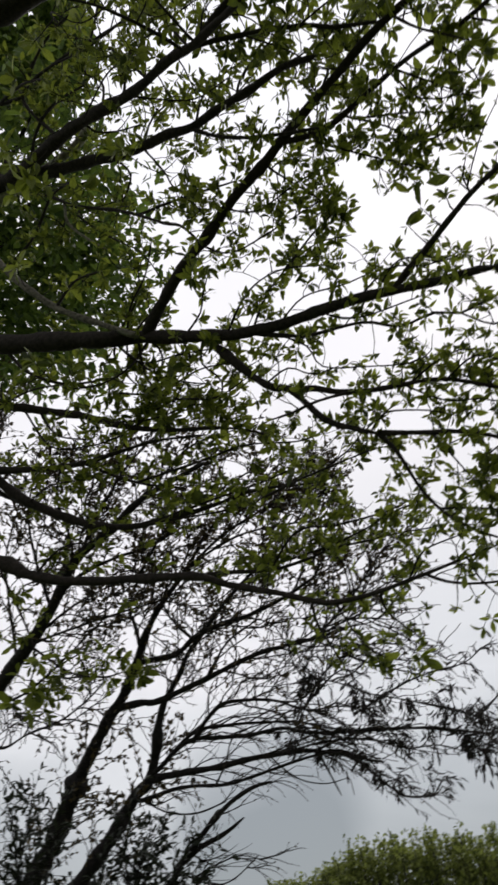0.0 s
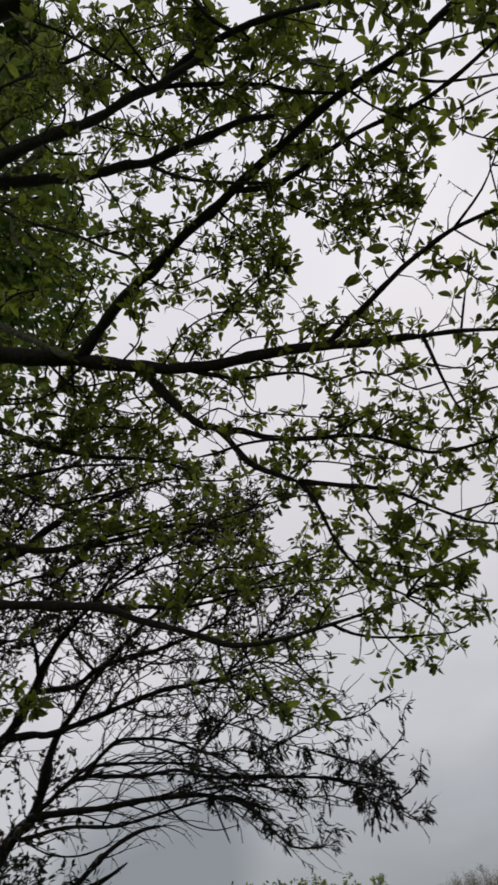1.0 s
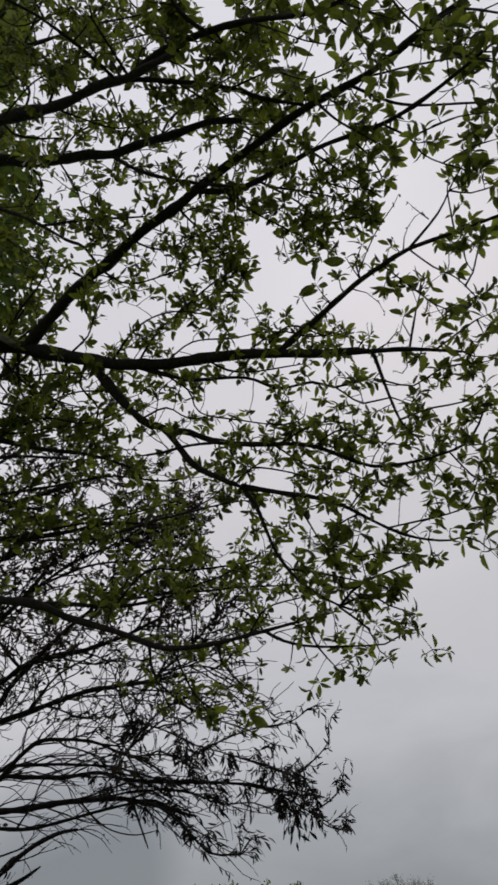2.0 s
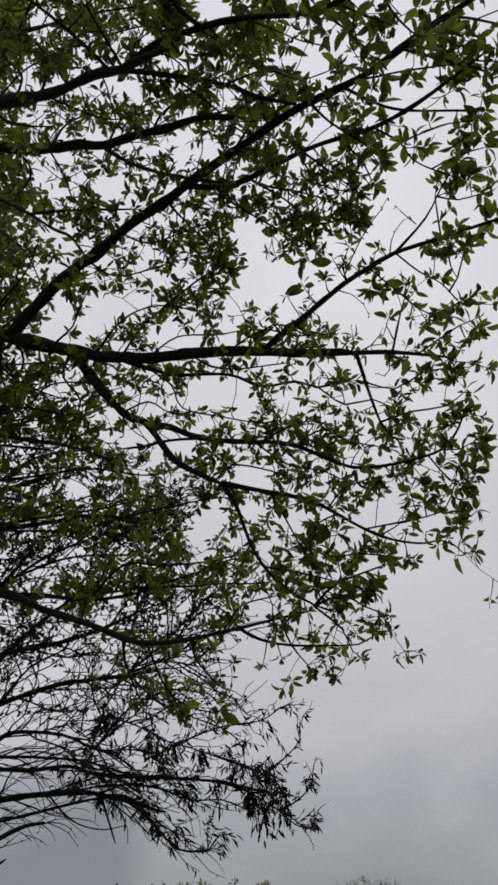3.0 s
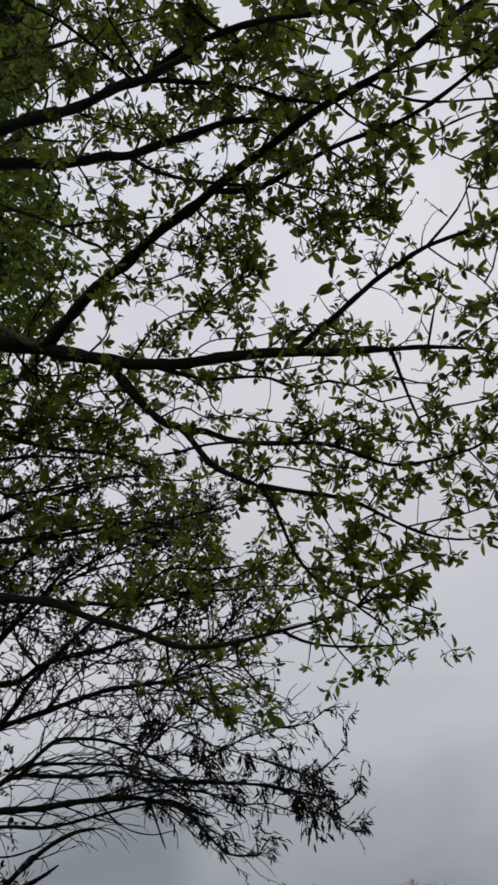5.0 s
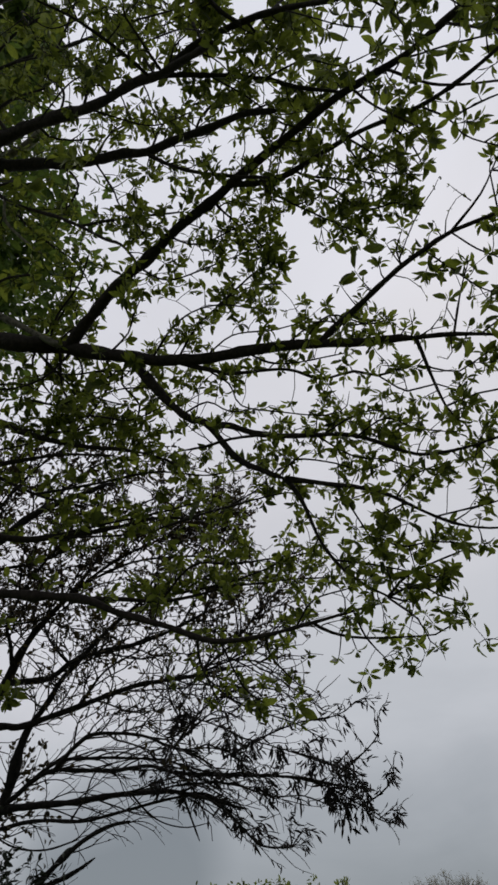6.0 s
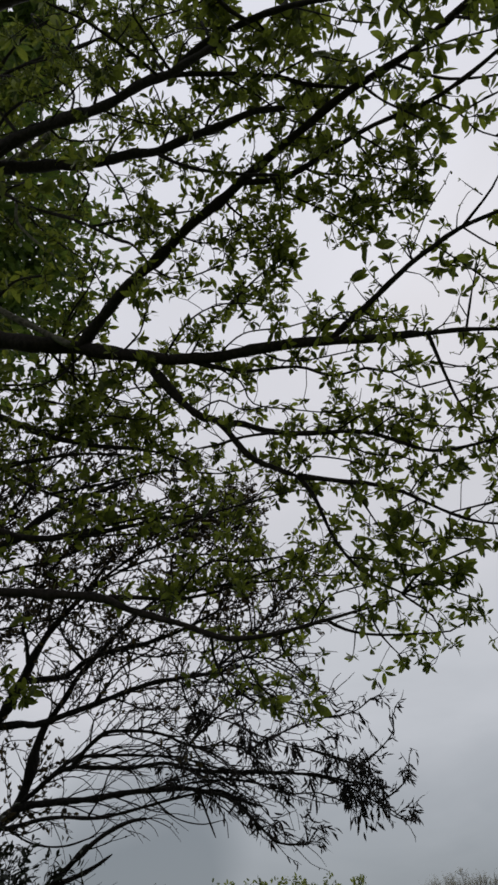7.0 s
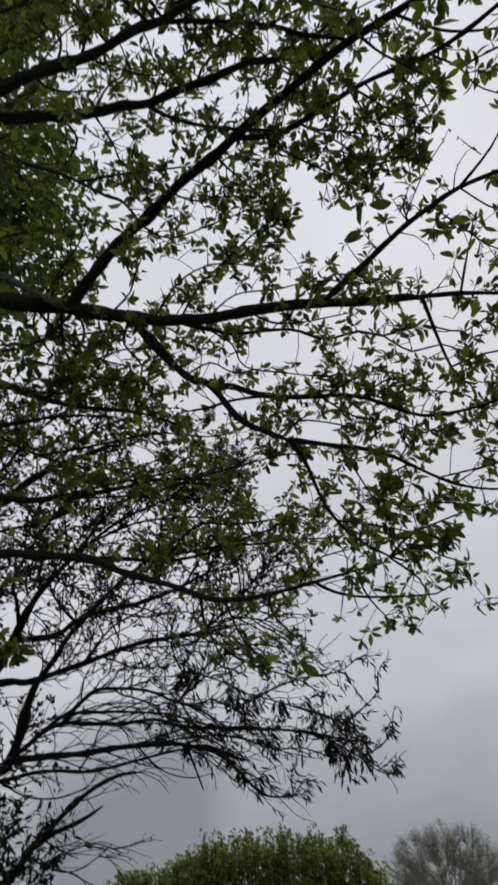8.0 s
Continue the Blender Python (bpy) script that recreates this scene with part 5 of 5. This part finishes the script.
stem("W7", "W2", 0.0086, 0.0039, (-1.432, 5.510, 2.948), (-1.080, 5.404, 2.955), (-0.718, 5.343, 2.905), (-0.438, 5.332, 2.799), (-0.190, 5.273, 2.767), (0.058, 5.268, 2.653))
stem("W8", "W1", 0.0088, 0.0041, (-0.915, 5.178, 3.705), (-0.632, 5.216, 3.459), (-0.147, 5.165, 3.218), (-0.018, 5.165, 3.069))
stem("S2", "W2", 0.0080, 0.0039, (-0.251, 5.130, 3.037), (-0.014, 5.117, 2.947), (0.218, 5.148, 2.808), (0.283, 5.198, 2.671))
stem("S3", "W2", 0.0085, 0.0041, (-0.991, 5.368, 3.167), (-0.912, 5.273, 3.189), (-0.696, 5.295, 3.099), (-0.574, 5.360, 2.970), (-0.492, 5.385, 2.912))
stem("S6", "W2", 0.0085, 0.0041, (-1.184, 5.360, 3.217), (-0.944, 5.160, 3.322), (-0.756, 5.058, 3.359), (-0.585, 5.069, 3.268))
stem("S4", "W2", 0.0113, 0.0054, (-1.115, 5.450, 2.904), (-0.886, 5.466, 2.860), (-0.623, 5.606, 2.591), (-0.542, 5.634, 2.536), (-0.331, 5.609, 2.508), twiggy=0.0)
stem("S8", "W2", 0.0113, 0.0070, (-1.175, 5.459, 2.917), (-1.138, 5.514, 2.903), (-1.049, 5.766, 2.633), twiggy=0.0)
stem("S9", "W2", 0.0073, 0.0042, (-1.553, 5.538, 2.956), (-1.433, 5.622, 2.832), (-1.308, 5.682, 2.759), (-1.135, 5.702, 2.721), (-0.957, 5.675, 2.735), twiggy=0.0)
stem("S10", "W2", 0.0081, 0.0040, (-0.229, 5.320, 2.902), (-0.068, 5.337, 2.853), (0.052, 5.357, 2.794), (0.209, 5.399, 2.700), (0.324, 5.443, 2.610), (0.442, 5.444, 2.574), (0.460, 5.359, 2.639), twiggy=0.3)
stem("S11", "W2", 0.0068, 0.0040, (0.212, 5.400, 2.698), (0.358, 5.318, 2.746), (0.453, 5.227, 2.812), (0.471, 5.143, 2.883), twiggy=0.3)
stem("V17", "W4", 0.0178, 0.0071, (-3.432, 4.457, 5.253), (-3.691, 4.232, 5.443), (-3.633, 3.961, 5.786), (-3.394, 3.821, 6.027))
stem("V20", "W1", 0.0124, 0.0060, (-1.327, 5.245, 3.707), (-1.180, 5.290, 3.740), (-0.994, 5.330, 3.766), (-0.649, 5.206, 3.809), (-0.324, 5.192, 3.732))
stem("V21", "W2", 0.0122, 0.0059, (-1.175, 5.360, 3.214), (-1.040, 5.400, 3.420), (-0.854, 5.383, 3.557), (-0.563, 5.269, 3.595), (-0.244, 5.242, 3.525))
stem("W9", "S2", 0.0053, 0.0038, (0.030, 5.121, 2.921), (0.069, 5.039, 2.831), (0.349, 4.784, 2.969), (0.376, 4.609, 3.086))
stem("W10", "S2", 0.0053, 0.0038, (0.030, 5.121, 2.921), (0.069, 5.039, 2.831), (0.205, 5.080, 2.658), (0.380, 5.096, 2.520), (0.461, 5.031, 2.555))

# side branches belong to the limb or stem that bears them
for key, on in grows_on:
    if on:
        wood[key].parent = wood[on]

# a burl where the leaning stem was once cut
burl = bmesh.new()
bmesh.ops.create_icosphere(burl, subdivisions=3, radius=1.0)
for v in burl.verts:
    v.co *= 1 + 0.22 * noise.noise(v.co * 1.7) + 0.1 * noise.noise(v.co * 5.0)
    v.co = Vector((v.co.x * 0.11, v.co.y * 0.11, v.co.z * 0.12)) + Vector((-3.470, 5.825, 3.050)) - willow.location
burl_mesh = bpy.data.meshes.new("burl")
burl.to_mesh(burl_mesh)
burl.free()
burl_mesh.polygons.foreach_set("use_smooth", [True] * len(burl_mesh.polygons))
part("burl", burl_mesh, WILLOW_BARK, willow, "rounded dark burl")

fine = Growth()
narrow = Growth()


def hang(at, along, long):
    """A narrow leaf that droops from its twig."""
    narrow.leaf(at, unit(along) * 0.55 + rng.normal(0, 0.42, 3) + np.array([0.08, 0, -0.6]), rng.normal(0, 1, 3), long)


for twiggy, line, rad in stems:
    if twiggy < 0.1:
        continue
    seg = np.r_[0, np.cumsum(np.linalg.norm(np.diff(line, axis=0), axis=1))]
    s = 0.1
    while s < seg[-1]:
        i = min(int(np.searchsorted(seg, s)), len(line) - 2)
        p, tan = line[i], unit(line[i + 1] - line[i])
        if rad[i] < 0.03:
            side = unit(np.cross(tan, rng.normal(0, 1, 3)))
            if p[0] > -1.25 + rng.normal(0, 0.25) and p[2] < 3.75:
                # thin crooked sprays with a few narrow leaves at the arching ends
                sh = twig_line(p, tan * 0.9 + side * 0.7 + np.array([0, 0, 0.25]), rng.uniform(0.1, 0.3) * (0.6 if p[0] > 0.1 else 1.0), rng.uniform(-0.05, 0.08), 7)
                fine.runs.append((sh, np.linspace(0.0042, 0.0017, 7)))
                for k in range(2, 7):
                    if rng.uniform() < 0.55:
                        hang(sh[k], sh[k] - sh[k - 1], rng.uniform(0.04, 0.072))
            elif p[2] > 3.25:
                # a tangle of leafy twigs higher up
                sh = twig_line(p, tan * 0.9 + side * 0.8 + np.array([0, 0, 0.3]), rng.uniform(0.3, 0.85), rng.uniform(-0.06, 0.06), 8, 0.22)
                fine.runs.append((sh, np.linspace(0.0080, 0.0036, 8)))
                for q0, q1 in zip(np.repeat(sh[1:-1], 2, axis=0)[:11], np.repeat(sh[2:], 2, axis=0)[:11]):
                    tw = twig_line(q1, unit(q1 - q0) * 0.8 + rng.normal(0, 0.6, 3), rng.uniform(0.1, 0.36), 0.0, 5, 0.34)
                    fine.runs.append((tw, np.linspace(0.0048, 0.0026, 5)))
                    for q in tw[1:]:
                        for _ in range(rng.poisson(min(1.7, max(0.3, 1.8 * (q[2] - 3.6))))):
                            fine.leaf(q, tw[-1] - tw[0] + rng.normal(0, 0.25, 3), rng.normal(0, 1, 3), rng.uniform(0.032, 0.060))
            else:
                # bare hair-like twigs that arch over and droop
                sweep = np.array([0.75, -0.05, 0.12])
                sh = twig_line(p, tan * 0.8 + side * 0.5 + sweep, rng.uniform(0.35, 0.95) if twiggy > 0.5 else rng.uniform(0.1, 0.3), rng.uniform(0.01, 0.07), 10, 0.11)
                fine.runs.append((sh, np.linspace(0.0072, 0.0026, 10)))
                for k in range(2, 10, 2):
                    tw = twig_line(sh[k], unit(sh[k] - sh[k - 1]) * 0.9 + 0.3 * sweep + rng.normal(0, 0.3, 3), rng.uniform(0.12, 0.4), rng.uniform(0.0, 0.09), 7, 0.14)
                    fine.runs.append((tw, np.linspace(0.0038, 0.0016, 7)))
                    for q in tw[2:]:
                        if rng.uniform() < 0.25:
                            fine.leaf(q, tw[-1] - tw[0] + rng.normal(0, 0.3, 3), rng.normal(0, 1, 3), rng.uniform(0.014, 0.028))
        s += (0.055 if p[0] > -1.3 else (0.135 if p[2] > 3.25 else 0.135 / twiggy)) * rng.uniform(0.5, 1.5)
# young leafy shoots on the old stems
for twiggy, line, rad in stems:
    for i in range(1, len(line) - 1):
        if rad[i] > 0.03 and 2.3 < line[i][2] < 3.25 and line[i][0] > -4.2:
            for _ in range(rng.poisson(1.8)):
                out = unit(np.cross(line[i + 1] - line[i], rng.normal(0, 1, 3)))
                sh = twig_line(line[i] + out * 0.8 * rad[i], out + np.array([0.5, 0, 0.7]), rng.uniform(0.2, 0.6), 0.0, 8, 0.2)
                fine.runs.append((sh, np.linspace(0.0045, 0.0018, 8)))
                for q in sh[2:]:
                    for _ in range(rng.poisson(2.8)):
                        fine.leaf(q, unit(sh[-1] - sh[0]) + rng.normal(0, 0.5, 3), rng.normal(0, 1, 3), rng.uniform(0.035, 0.062))
all_stem = np.vstack([line for _, line, _ in stems])


def tuft(x, y, z, broad, count, long):
    """A dense tuft of hanging leaves near the arching ends, on twigs from the nearest branch."""
    tip = np.array([x, y, z])
    d = np.linalg.norm(all_stem - tip, axis=1)
    near = all_stem[np.argmin(d + 0.3 * np.maximum(0, all_stem[:, 0] - x))]
    k = np.linspace(0, 1, 7)[:, None]
    for _ in range(2 + count // 5):
        end = tip + rng.normal(0, 0.75 * broad, 3)
        sh = near + (end - near) * k + np.array([0.0, 0, 0.16]) * np.linalg.norm(end - near) * k * (1 - k) * 4 + rng.normal(0, 0.012, (7, 3)) * k
        fine.runs.append((sh, np.linspace(0.0042, 0.0018, 7)))
        for _ in range(min(8, count)):
            t = rng.uniform(2.5, 6.0)
            at = sh[int(t)] + (sh[min(6, int(t) + 1)] - sh[int(t)]) * (t % 1.0)
            if np.linalg.norm(at - tip) > 2.2 * broad:
                at = sh[6]
            hang(at + rng.normal(0, 0.02, 3), sh[6] - sh[4], 1.25 * long * rng.uniform(0.65, 1.2))



tuft(-0.645, 5.238, 3.002, 0.105, 40, 0.062)
tuft(-0.741, 5.150, 3.102, 0.084, 24, 0.062)
tuft(-0.668, 5.064, 3.199, 0.076, 16, 0.062)
tuft(-0.509, 5.147, 3.105, 0.076, 16, 0.062)
tuft(-0.346, 5.197, 3.049, 0.076, 16, 0.062)
tuft(-0.416, 5.263, 2.973, 0.067, 14, 0.062)
tuft(-0.175, 5.177, 3.071, 0.067, 9, 0.062)
tuft(-0.002, 5.144, 3.109, 0.042, 6, 0.062)
tuft(0.170, 5.110, 3.147, 0.050, 6, 0.062)
tuft(-0.079, 5.266, 2.971, 0.067, 18, 0.062)
tuft(0.066, 5.287, 2.947, 0.067, 24, 0.062)
tuft(0.173, 5.278, 2.957, 0.059, 18, 0.062)
tuft(0.036, 5.369, 2.854, 0.076, 28, 0.062)
tuft(0.179, 5.418, 2.799, 0.076, 28, 0.062)
tuft(0.267, 5.381, 2.841, 0.059, 14, 0.062)
tuft(0.043, 5.501, 2.705, 0.055, 20, 0.062)
tuft(0.100, 5.560, 2.639, 0.046, 13, 0.062)
tuft(-0.016, 5.465, 2.746, 0.050, 14, 0.062)
tuft(-0.431, 5.403, 2.816, 0.059, 14, 0.062)
tuft(-0.241, 5.398, 2.822, 0.063, 14, 0.062)
tuft(-0.511, 5.357, 2.868, 0.055, 10, 0.062)
tuft(-0.697, 5.516, 2.689, 0.050, 9, 0.085)
tuft(-0.532, 5.546, 2.654, 0.038, 5, 0.090)
tuft(-0.619, 5.575, 2.621, 0.034, 4, 0.090)
tuft(-0.753, 5.451, 2.761, 0.050, 8, 0.070)
tuft(-0.155, 5.570, 2.628, 0.034, 5, 0.062)
tuft(-0.226, 5.645, 2.543, 0.029, 5, 0.062)
tuft(0.252, 5.520, 2.684, 0.034, 5, 0.062)
tuft(0.462, 5.530, 2.673, 0.042, 6, 0.062)
tuft(0.450, 5.333, 2.895, 0.034, 5, 0.062)
tuft(0.498, 5.392, 2.829, 0.025, 3, 0.062)
tuft(0.535, 5.245, 2.994, 0.021, 2, 0.062)
tuft(-0.295, 5.507, 2.698, 0.042, 7, 0.062)
tuft(-0.991, 4.928, 3.352, 0.076, 16, 0.062)
tuft(-0.939, 5.028, 3.239, 0.076, 18, 0.062)
tuft(-1.102, 4.978, 3.295, 0.050, 8, 0.062)
tuft(-1.186, 5.170, 3.079, 0.076, 18, 0.062)
tuft(-1.304, 5.276, 2.959, 0.067, 20, 0.062)
tuft(-1.402, 5.216, 3.027, 0.050, 8, 0.062)
tuft(-1.084, 5.391, 2.830, 0.038, 6, 0.062)
tuft(-1.003, 5.417, 2.800, 0.050, 10, 0.062)
tuft(-0.882, 5.283, 2.952, 0.063, 12, 0.062)
tuft(-0.830, 5.383, 2.838, 0.050, 9, 0.062)
tuft(-1.071, 5.274, 2.962, 0.059, 12, 0.062)
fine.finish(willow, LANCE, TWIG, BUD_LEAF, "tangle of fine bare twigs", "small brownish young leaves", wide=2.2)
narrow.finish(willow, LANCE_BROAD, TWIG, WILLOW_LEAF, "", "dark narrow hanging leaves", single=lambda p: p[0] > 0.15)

# ---- evergreen shrub round the willow's foot ----
shrub = thing("shrub", (-3.285, 5.245, 0.000), "dark evergreen shrub at the foot of the willow", "shrub")
bush = Growth()
for tip in (
    (-3.468, 4.896, 2.665),
    (-3.376, 5.016, 2.867),
    (-3.206, 5.116, 2.641),
    (-2.686, 5.240, 2.650),
    (-2.422, 5.351, 2.439),
    (-2.222, 5.430, 2.405),
    (-3.614, 5.124, 2.350),
    (-2.627, 5.444, 2.267),
    (-2.909, 5.338, 2.308),
    (-2.499, 5.360, 2.564),
    (-2.374, 5.511, 2.263),
    (-2.174, 5.590, 2.229),
):
    tip = np.array(tip)
    foot = np.array(shrub.location) + np.array([rng.uniform(-0.4, 0.4), rng.uniform(-0.3, 0.3), 0])
    mid = (foot + tip) / 2 + rng.normal(0, 0.12, 3)
    line, rad = bough(shrub, "stem", WILLOW_BARK, 0.018, 0.004, tuple(foot), tuple(mid), tuple(tip))
    for i in range(len(line) // 2, len(line)):
        for _ in range(3):
            sh = shoot_line(line[i], unit(line[i] - line[i - 1]) * 0.8 + rng.normal(0, 0.7, 3), rng.uniform(0.08, 0.3), 0.0, 4)
            bush.runs.append((sh, np.linspace(0.003, 0.001, 4)))
            for q in sh[1:]:
                for _ in range(int(rng.integers(1, 3))):
                    bush.leaf(q, unit(sh[-1] - sh[0]) + rng.normal(0, 0.6, 3), rng.normal(0, 0.6, 3) + np.array([0, 0, 1.0]), rng.uniform(0.045, 0.085))
bush.finish(shrub, LEATHERY, WILLOW_BARK, SHRUB_LEAF, "thin shrub twigs", "dark leathery oval leaves", single=lambda p: p[2] > 2.6)


# ---- trees further off ----
def crown_points(count, centre, radii, hollow=0.45, lumps=9, lump=0.42):
    """Places in a lumpy crown: leaves gather on many overlapping boughs, with gaps between."""
    c, r = np.array(centre), np.array(radii)
    cores = []
    while len(cores) < lumps:
        d = rng.normal(0, 1, 3)
        d = d / np.linalg.norm(d)
        cores.append(d * max(hollow, rng.uniform(0, 1) ** 0.4) * (1 - lump * 0.6))
    cores = np.array(cores)
    pick = cores[rng.integers(0, lumps, count)]
    d = unit(rng.normal(0, 1, (count, 3)))
    return c + r * (pick + d * (lump * rng.uniform(0.35, 1.0, count) ** 0.5)[:, None])


def leaf_cloud(parent, pts, size, shape, mat, label, centre):
    n = len(pts)
    way = unit(pts - np.array(centre)) * 0.6 + rng.normal(0, 0.7, (n, 3))
    v, f = place_leaves(shape, pts, way, rng.normal(0, 0.7, (n, 3)) + np.array([0, 0, 0.8]), size * rng.uniform(0.6, 1.3, n))
    part("crown", mesh_from("crown", v - np.array(parent.location), f, False), mat, parent, label, "stuff")


dense = thing("dense_tree", (-4.401, 3.571, 0.000), "tree with a dense dark green crown behind the boughs", "tree")
dc = np.array((-3.901, 3.271, 8.271))
foot = np.array(dense.location)
bough(dense, "trunk", BARK, 0.2, 0.08, tuple(foot), tuple(foot * 0.5 + dc * 0.5 + np.array([0.1, 0, 0])), tuple(dc))
for k in range(9):
    a = k * 2.4
    end = dc + np.array([1.5 * math.cos(a), 1.5 * math.sin(a), 0.4 + 0.3 * (k % 4)])
    bough(dense, "limb", BARK, 0.05, 0.012, tuple(dc - np.array([0, 0, 0.5])), tuple(dc * 0.55 + end * 0.45 + np.array([0, 0, 0.15])), tuple(end))
dense_leaves = np.vstack([crown_points(9500, dc + np.array([0.1, 0, 0]), (2.2, 2.4, 2.0), 0.0, 150, 0.22), crown_points(900, (-3.0, 4.2, 8.1), (0.95, 0.8, 1.0), 0.0, 40, 0.25), crown_points(6000, (-2.93, 2.30, 10.02), (0.95, 1.0, 1.15), 0.0, 30, 0.3)])
bough(dense, "limb", BARK, 0.05, 0.012, tuple(dc), tuple(0.5 * dc + 0.5 * np.array((-3.267, 2.087, 9.872)) + np.array([0, 0.1, 0.2])), (-3.267, 2.087, 9.872))
leaf_cloud(dense, dense_leaves, 0.13, SIMPLE_OVAL, DARK_LEAF, "dense dark green leaves", dc)

hedge = thing("rounded_tree", (-6.173, 50.968, 0.000), "broad rounded tree in fresh olive-green leaf on many upright stems", "tree")
foot = np.array(hedge.location)


def crown_height(x):
    """How high the broad crown reaches: gently rising on one side, steep on the other."""
    return np.interp(x, (-17.0, -15.3, -12.9, -10.6, -8.5, -7.5, -3.5, 0.8, 1.8, 3.2, 4.4), (4.6, 6.0, 6.45, 7.0, 8.25, 8.55, 8.1, 7.4, 6.1, 4.6, 3.0))


upright = Growth()
for k in range(170):
    x = -16.4 + 20.2 * (k + rng.uniform(-0.4, 0.4)) / 170
    y = foot[1] + rng.uniform(-2.2, 2.2)
    end = np.array([x, y, crown_height(x) * rng.uniform(0.8, 1.0)])
    low = np.array([foot[0] + 0.62 * (x - foot[0]), foot[1] + 0.4 * (y - foot[1]), 0.0])
    middle = low * 0.45 + end * 0.55 + np.array([0.12 * (x - foot[0]), 0, 0]) + rng.normal(0, 0.1, 3)
    if k % 11 == 5:
        line, _ = bough(hedge, "stem", WILLOW_BARK, 0.11, 0.02, tuple(low), tuple(middle), tuple(end))
    else:
        line = spline([low, middle, end], 0.5)
        upright.runs.append((line, np.linspace(0.07, 0.016, len(line))))
    # leafy shoots that rise from the upper part of each stem
    for _ in range(12):
        t = rng.uniform(0.36, 1.0) ** 0.8
        i = min(int(t * (len(line) - 1)), len(line) - 2)
        sh = shoot_line(line[i], rng.normal(0, 0.5, 3) + np.array([0, 0, 0.75]), rng.uniform(0.35, 0.95), 0.0, 4)
        if sh[-1][2] > crown_height(sh[-1][0]) + 0.22:
            continue
        upright.runs.append((sh, np.linspace(0.018, 0.007, 4)))
        for q in np.repeat(sh[1:], 5, axis=0):
            upright.leaf(q + rng.normal(0, 0.12, 3), rng.normal(0, 0.7, 3) + np.array([0, 0, 0.5]), rng.normal(0, 0.7, 3) + np.array([0, 0, 0.6]), rng.uniform(0.18, 0.36))
upright.finish(hedge, SIMPLE_OVAL, WILLOW_BARK, FAR_LEAF, "slender upright stems", "fresh olive-green leaves", sides=3)

bare = thing("bare_tree", (9.700, 72.779, 0.000), "nearly bare pale grey tree with fine twigs", "tree")
foot = np.array(bare.location)
dome_mid, dome = foot + np.array([0, 0, 5.4]), np.array([6.3, 6.3, 5.0])
buds = Growth()


def reach(a, b, sag, n):
    """A line from a to b that rises first and then leans outward."""
    k = np.linspace(0, 1, n)[:, None]
    line = a + (b - a) * k + np.array([0, 0, sag]) * 4 * k * (1 - k)
    line[1:-1] += rng.normal(0, 0.05 * np.linalg.norm(b - a) / n, (n - 2, 3))
    return line


def dome_point(i, count, low, high):
    """The i-th of so many places spread evenly over the dome."""
    z = 1.0 - 1.25 * (i + 0.5) / count
    r = math.sqrt(1 - z * z)
    d = np.array([r * math.cos(2.4 * i), r * math.sin(2.4 * i), z]) + rng.normal(0, 0.06, 3)
    return dome_mid + dome * d * rng.uniform(low, high)


bough(bare, "trunk", FAR_BARK, 0.32, 0.2, tuple(foot), tuple(foot + np.array([0.1, 0, 1.2])), tuple(foot + np.array([0, 0, 2.4])))
limb_lines, side_lines = [], []
for k in range(26):
    line = reach(foot + np.array([0, 0, 1.7 + 0.05 * k]), dome_point(k, 26, 0.66, 0.8), 0.7, 7)
    limb_lines.append(bough(bare, "limb", FAR_BARK, 0.09, 0.03, *[tuple(q) for q in line])[0])
for k in range(260):
    end = dome_point(k, 260, 0.4, 0.93)
    wood_near = np.vstack([line[len(line) // 3:] for line in limb_lines])
    start = wood_near[np.argmin(np.linalg.norm(wood_near - end, axis=1) + 0.9 * np.maximum(0, wood_near[:, 2] - end[2] + 1.0))]
    side = reach(start, end, 0.25, 7)
    side_lines.append(side)
    buds.runs.append((side, np.linspace(0.032, 0.014, 7)))
for k in range(4200):
    side = side_lines[k % len(side_lines)]
    start = side[int(rng.integers(2, 7))]
    out = unit((start - dome_mid) / dome)
    tw = twig_line(start, out * 0.9 + np.array([0, 0, 0.35]) + rng.normal(0, 0.4, 3), rng.uniform(0.7, 1.9), 0.0, 5, 0.2)
    inside = np.linalg.norm((tw - dome_mid) / dome, axis=1) < rng.uniform(0.96, 1.06)
    tw = tw[:max(2, int(inside.sum()))]
    buds.runs.append((tw, np.linspace(0.012, 0.006, len(tw))))
    for q in tw[1:]:
        buds.leaf(q + rng.normal(0, 0.08, 3), rng.normal(0, 1, 3), rng.normal(0, 1, 3), rng.uniform(0.08, 0.16))
buds.finish(bare, CLUMP, FAR_BARK, PALE_LEAF, "haze of fine pale twigs", "scattered pale green buds", sides=3)
